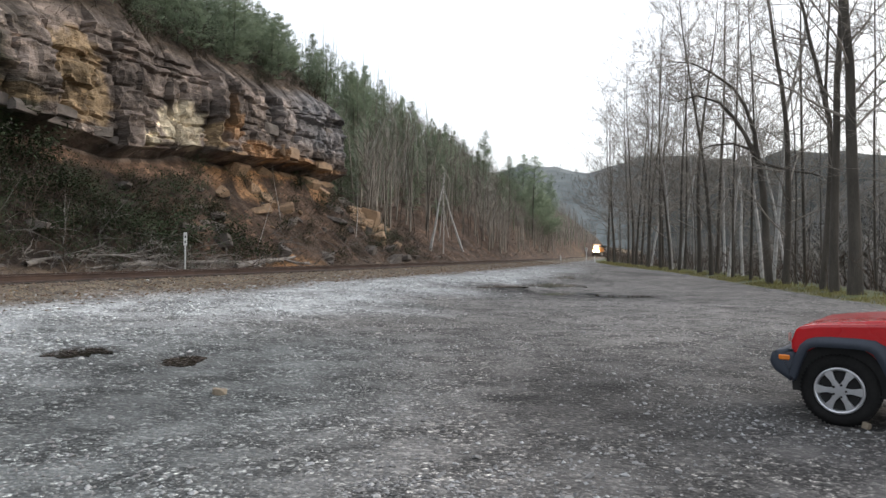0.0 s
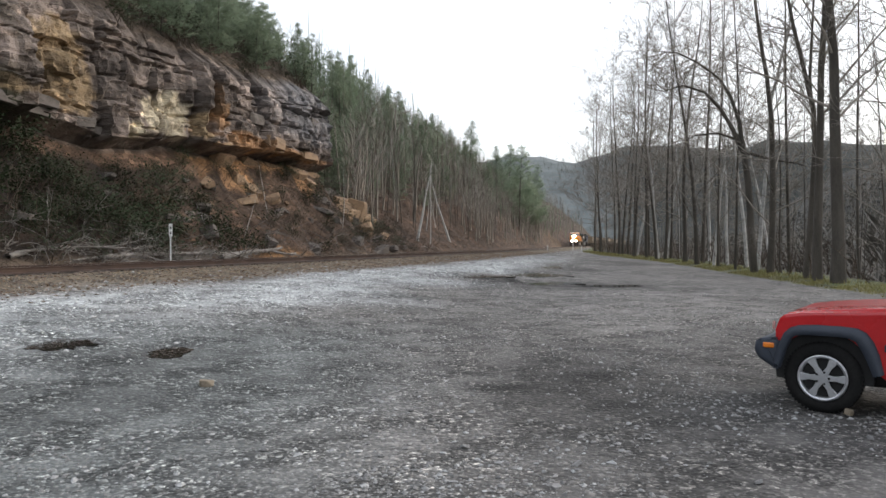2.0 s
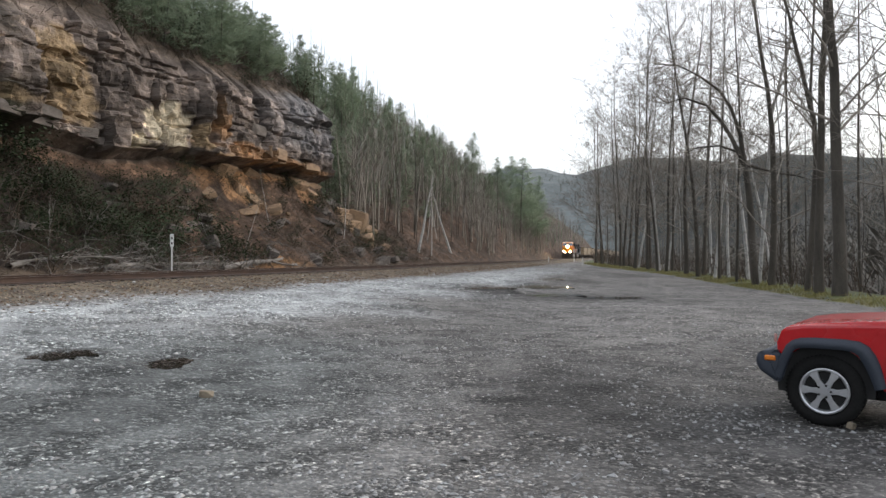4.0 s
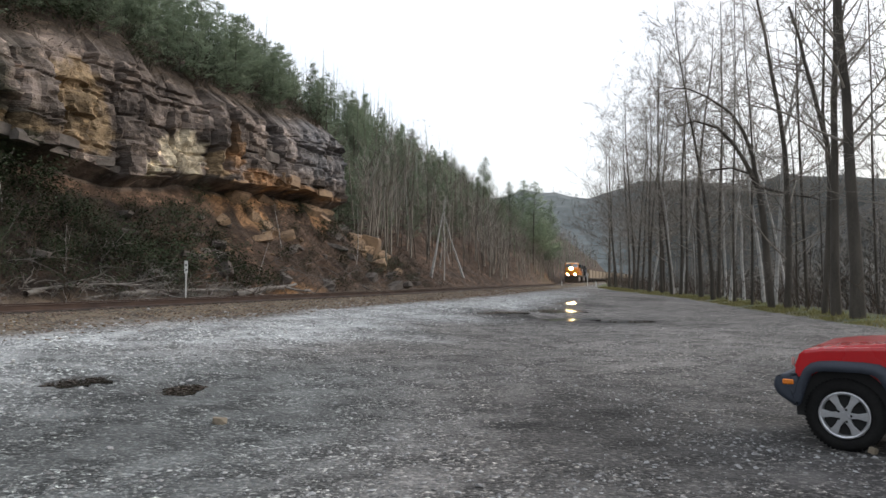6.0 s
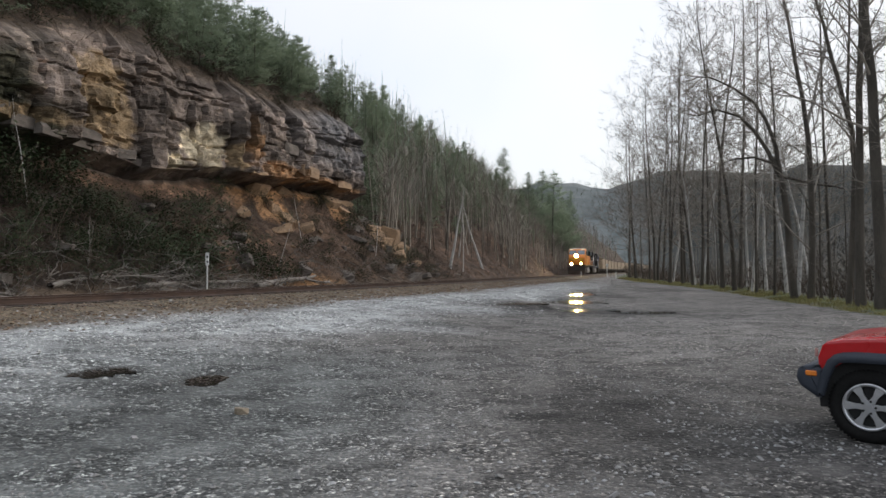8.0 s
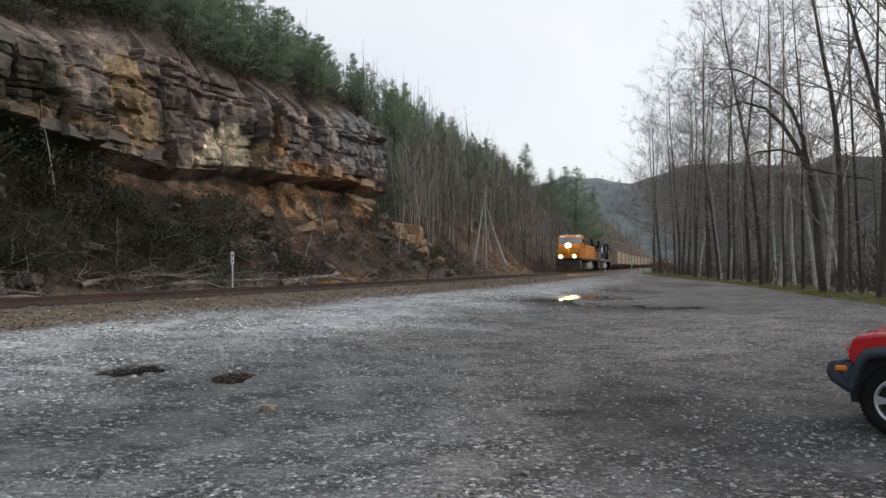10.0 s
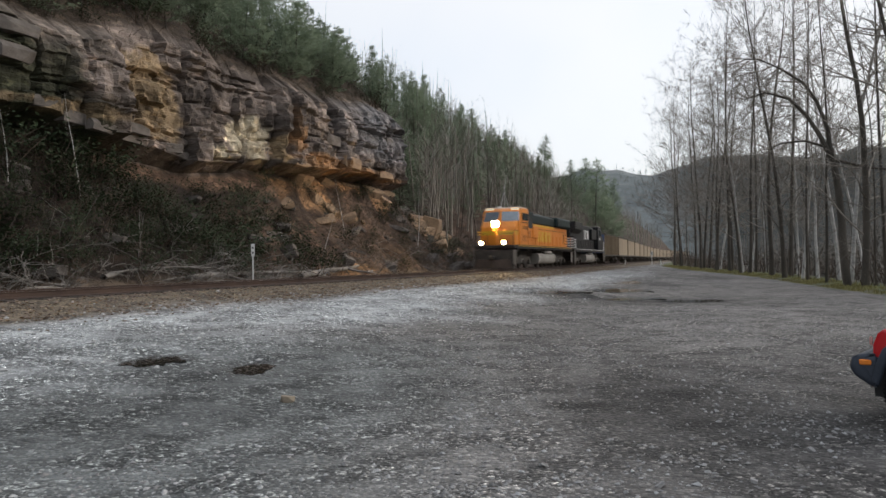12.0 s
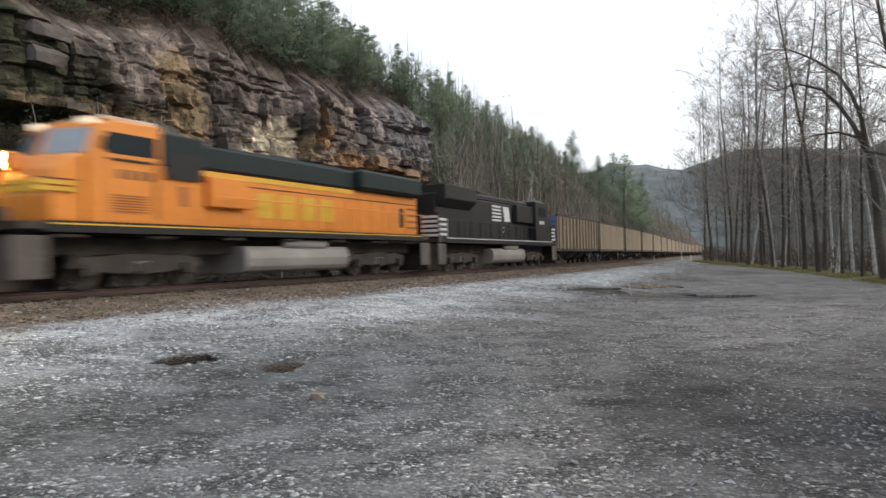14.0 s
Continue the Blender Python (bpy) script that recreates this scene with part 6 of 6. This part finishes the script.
# blocks broken from the ledge and lying on the bank
for i in range(66):
    s, q = rng.uniform(16, 67), rng.random() ** 0.7
    u = -4.2 - 4.6 * q
    x, y = at(s, u)
    orange = 36 < s < 63 and q > 0.45 and rng.random() < 0.6
    ob = new("boulder", (SANDROCKS if orange else ROCKS)[rng.randrange(8)])
    k = rng.uniform(0.14, 0.5) * (1.3 if s > 40 else 1)
    ob.matrix_basis = Matrix.LocRotScale((x, y, hill_at(s, u) - 0.1 * k), Euler((rng.uniform(-0.4, 0.4), rng.uniform(-0.4, 0.4), rng.uniform(0, 6.3))), (k * 1.6, k, k * (0.7 if i > 36 else 1)))
    tagged(ob, "orange-brown broken sandstone block on the bank" if orange else "dark broken rock lying on the bank", "boulder", "boulders on the bank")
# blocks that stand proud of the face, parts of the hillside
for i in range(34):
    s = rng.uniform(16, 54)
    low = rng.random() < 0.55
    z = ledge_z(s) + rng.uniform(0.0, 0.5) if low else rng.uniform(ledge_z(s) + 0.6, crown_z(s) + 0.2)
    o, _ = face_off(s, z)
    x, y = at(s, -8.25 + o - 1.2 * ((z - ledge_z(s)) / 5.0) ** 3)
    band = low and (34 < s < 60)
    ob = new("rock_block", (SANDROCKS if band else ROCKS)[rng.randrange(8)])
    k = rng.uniform(0.3, 0.65)
    ob.matrix_basis = Matrix.LocRotScale((x, y, z), Euler((rng.uniform(-0.08, 0.08), rng.uniform(-0.08, 0.08), math.pi / 2 - heading(s) + rng.uniform(-0.2, 0.2))), (k * 1.5, k * 0.8, k * rng.uniform(0.6, 1.0)))
    ob.parent = hillside
# buttresses of orange rock under the ledge
for s, z, w, h in ((39.4, 6.9, 1.1, 1.3), (40.4, 5.9, 0.9, 1.2), (41.2, 5.1, 0.7, 0.8), (43.6, 7.5, 1.8, 0.5), (46.8, 7.6, 1.7, 0.45), (49.4, 6.9, 1.1, 0.9), (50.6, 6.3, 0.7, 0.8), (52.4, 7.3, 1.2, 0.6)):
    ob = new("rock_block", SANDROCKS[rng.randrange(8)])
    q = max(0.0, (z - 0.55) / (ledge_z(s) - 1.1)) ** 0.8
    x, y = at(s, -3.4 - 6.4 * min(1.0, q) ** 0.9 - 0.35)
    ob.matrix_basis = Matrix.LocRotScale((x, y, z), Euler((0.6, rng.uniform(-0.2, 0.2), math.pi / 2 - heading(s) + rng.uniform(-0.2, 0.2))), (w * 0.9, 0.8, h))
    ob.parent = hillside
# the broken outcrop past the end of the cliff
for s, u, w, h, warm in ((56.4, -9.0, 1.2, 1.6, True), (57.6, -9.4, 1.4, 1.7, True), (58.8, -8.8, 1.1, 1.3, True), (60.0, -9.0, 1.2, 1.7, True), (61.4, -8.6, 0.9, 1.3, True), (59.4, -10.0, 1.3, 1.6, True), (58.5, -11.2, 1.5, 1.4, False), (61.0, -10.6, 1.3, 1.2, False), (63.5, -10.2, 1.0, 1.0, False), (56.5, -12.0, 1.6, 1.7, False)):
    ob = new("rock_block", (SANDROCKS if warm else ROCKS)[rng.randrange(8)])
    x, y = at(s, u)
    ob.matrix_basis = Matrix.LocRotScale((x, y, hill_at(s, u) + h * 0.25), Euler((0.3, rng.uniform(-0.2, 0.2), math.pi / 2 - heading(s) + rng.uniform(-0.3, 0.3))), (w, 0.9, h))
    ob.parent = hillside

# a pale stone set against the parked car's wheel
ob = tagged(new("stone", SANDROCKS[2].copy()), "pale tan stone chocking the parked car's wheel", "stone", "single stones on the lot")
ob.data.materials[0] = M["tan_stone"]
x, y, _ = suv.matrix_basis @ Vector((0.25, -0.90, 0))
ob.matrix_basis = Matrix.LocRotScale((x, y, ground_z(*su(x, y)) + 0.05), Euler((0.2, 0.1, 0.6)), (0.04, 0.035, 0.04))

# ---------------------------------------------------------------- loose stones


def pebble(V, F, p, r, q):
    """A small squashed stone of eight faces or so."""
    i0 = len(V)
    w = q.uniform(0, 6.28)
    a, b, c = r * q.uniform(0.8, 1.5), r * q.uniform(0.6, 1.0), r * q.uniform(0.4, 0.8)
    cw, sw = math.cos(w), math.sin(w)
    for k in range(5):
        t = k * 1.2566 + q.uniform(-0.3, 0.3)
        x, y = a * math.cos(t), b * math.sin(t)
        V.append((p[0] + x * cw - y * sw, p[1] + x * sw + y * cw, p[2] + c * q.uniform(-0.2, 0.35)))
    V.append((p[0] + q.uniform(-0.3, 0.3) * a, p[1] + q.uniform(-0.3, 0.3) * b, p[2] + c))
    V.append((p[0], p[1], p[2] - c))
    for k in range(5):
        j = (k + 1) % 5
        F.append((i0 + k, i0 + j, i0 + 5))
        F.append((i0 + j, i0 + k, i0 + 6))


def stones(name, material, label, n, place, lo, hi):
    V, F = [], []
    for _ in range(n):
        s, u = place()
        x, y = at(s, u)
        if any(math.hypot((x - p[0]) / p[2], (y - p[1]) / p[3]) < 1.5 for p in PUDDLES[:4]):
            continue
        r = lo * (hi / lo) ** (rng.random() ** 2.2)
        pebble(V, F, (x, y, ground_z(s, u, (x, y)) + r * 0.15), r, rng)
    return tagged(part(name, (V, F), material), label, "gravel", kind="stuff")


def near_lot():
    while True:
        d = 3.6 + 24 * rng.random() ** 1.5
        x, y = polar(rng.uniform(-42, 34), d)
        s, u = su(x, y)
        if 5 < u < verge(s):
            packed = step(0.6, -2.4, x + 1.4 * nz(x, y, 2, 0.22)) * step(15, 11, y)
            if nz(x, y, 2, 0.5) + rng.uniform(-0.6, 0.6) > -0.15 + 0.58 * packed + 0.4 * step(5.0, 2.5, math.hypot(x - 4.6, (y - 9.5) * 0.7)):
                return s, u


stones("gravel_stones", M["stones"], "loose grey gravel stones over the lot", 14000, near_lot, 0.007, 0.034)
stones("pale_gravel", M["white_stones"], "loose pale limestone gravel over the lot", 4400, near_lot, 0.008, 0.036)
stones("pale_gravel", M["white_stones"], "pale crushed limestone beside the line", 6500, lambda: (rng.uniform(2, 70) if rng.random() < 0.8 else rng.uniform(60, 120), rng.gauss(7.3, 1.9)), 0.02, 0.075)
stones("track_ballast", M["ballast"], "dark rusty ballast stones round the sleepers", 7000, lambda: (rng.uniform(4, 75) if rng.random() < 0.85 else rng.uniform(75, 150), rng.uniform(-3.0, 4.8)), 0.03, 0.075)
for x, y, k in ((-2.7, 8.85, 0.085), (0.3, 6.3, 0.05), (-1.4, 6.2, 0.05), (1.15, 5.75, 0.055), (1.9, 5.9, 0.045), (3.9, 6.4, 0.05), (-0.2, 7.6, 0.045), (2.7, 6.8, 0.045), (-3.4, 7.5, 0.05), (0.9, 5.2, 0.05), (2.4, 5.3, 0.05)):
    s, u = su(x, y)
    ob = tagged(new("stone", ROCKS[rng.randrange(8)].copy()), "pale loose stone lying on the gravel", "stone", "single stones on the lot")
    ob.data.materials[0] = M["tan_stone"] if k > 0.08 else M["stones"]
    k = k if k > 0.08 else k * 0.75
    ob.matrix_basis = Matrix.LocRotScale((x, y, ground_z(s, u) + k * 0.25), Euler((rng.uniform(-0.5, 0.5), rng.uniform(-0.5, 0.5), rng.uniform(0, 6))), (k, k, k * 0.8))

# wet leaves lying in and round the near puddles, sticks on the gravel
V, F = [], []
for px, py, a, b, r in PUDDLES[:2]:
    for _ in range(150):
        w, q = rng.uniform(0, 6.28), abs(rng.gauss(0.7, 0.4))
        x, y = px + math.cos(w) * a * q * 1.2, py + math.sin(w) * b * q * 1.2
        s, u = su(x, y)
        z = max(ground_z(s, u), puddle_level(px, py)) + 0.003
        k, t = rng.uniform(0.02, 0.05), rng.uniform(0, 6.28)
        i0 = len(V)
        V += [(x + math.cos(t) * k, y + math.sin(t) * k, z), (x - math.sin(t) * k * 0.5, y + math.cos(t) * k * 0.5, z + 0.004), (x - math.cos(t) * k, y - math.sin(t) * k, z + 0.002), (x + math.sin(t) * k * 0.5, y - math.cos(t) * k * 0.5, z + 0.003)]
        F.append((i0, i0 + 1, i0 + 2, i0 + 3))
tagged(part("wet_leaves", (V, F), M["leaf_litter"]), "dark wet leaves lying round the puddles", "leaves", kind="stuff")
V, F = [], []
for _ in range(3800):
    s, u = rng.uniform(4, 90), rng.gauss(3.6, 1.0)
    x, y = at(s, u)
    z = ground_z(s, u, (x, y)) + 0.02
    k, t = rng.uniform(0.03, 0.07), rng.uniform(0, 6.28)
    i0 = len(V)
    V += [(x + math.cos(t) * k, y + math.sin(t) * k, z), (x - math.sin(t) * k * 0.6, y + math.cos(t) * k * 0.6, z + 0.03), (x - math.cos(t) * k, y - math.sin(t) * k, z + 0.01), (x + math.sin(t) * k * 0.6, y - math.cos(t) * k * 0.6, z + 0.02)]
    F.append((i0, i0 + 1, i0 + 2, i0 + 3))
tagged(part("fallen_leaves", (V, F), M["dry_leaf"]), "brown fallen leaves along the ballast", "leaves", kind="stuff")

# ---------------------------------------------------------------- sleepers and tie plates
tie = box(-1.3, 1.3, -0.115, 0.115, -0.18, 0.0, 0.012)
tie_me = bpy.data.meshes.new("sleeper")
tie.to_mesh(tie_me)
tie.free()
tie_me.materials.append(M["tie"])
for k in range(300):
    s = 2 + k * 0.5
    x, y = at(s)
    ob = new("sleeper", tie_me)
    ob.matrix_basis = Matrix.LocRotScale((x, y, rail_z(s) - 0.185), Euler((0, 0, -heading(s) + rng.uniform(-0.015, 0.015))), None)
    ob.parent = track



def motions():
    rows = [i * 0.5 for i in range(29)]
    for ob, back in TRAIN:
        out = []
        for t in rows:
            s = S_END + SPEED * (14.0 - t) + back
            x, y = at(s)
            out.append((t, pose(x, y, rail_z(s), 0, 0, -math.degrees(heading(s)))))
        walk(ob, out)
    # the leading engine's wheels roll; they turn about their axles
    for ob, y, r in WHEELS:
        walk(ob, [(i / 30, pose(0, y, r, math.degrees(SPEED * (i / 30) / r), 0, 0)) for i in range(421)])


motions()
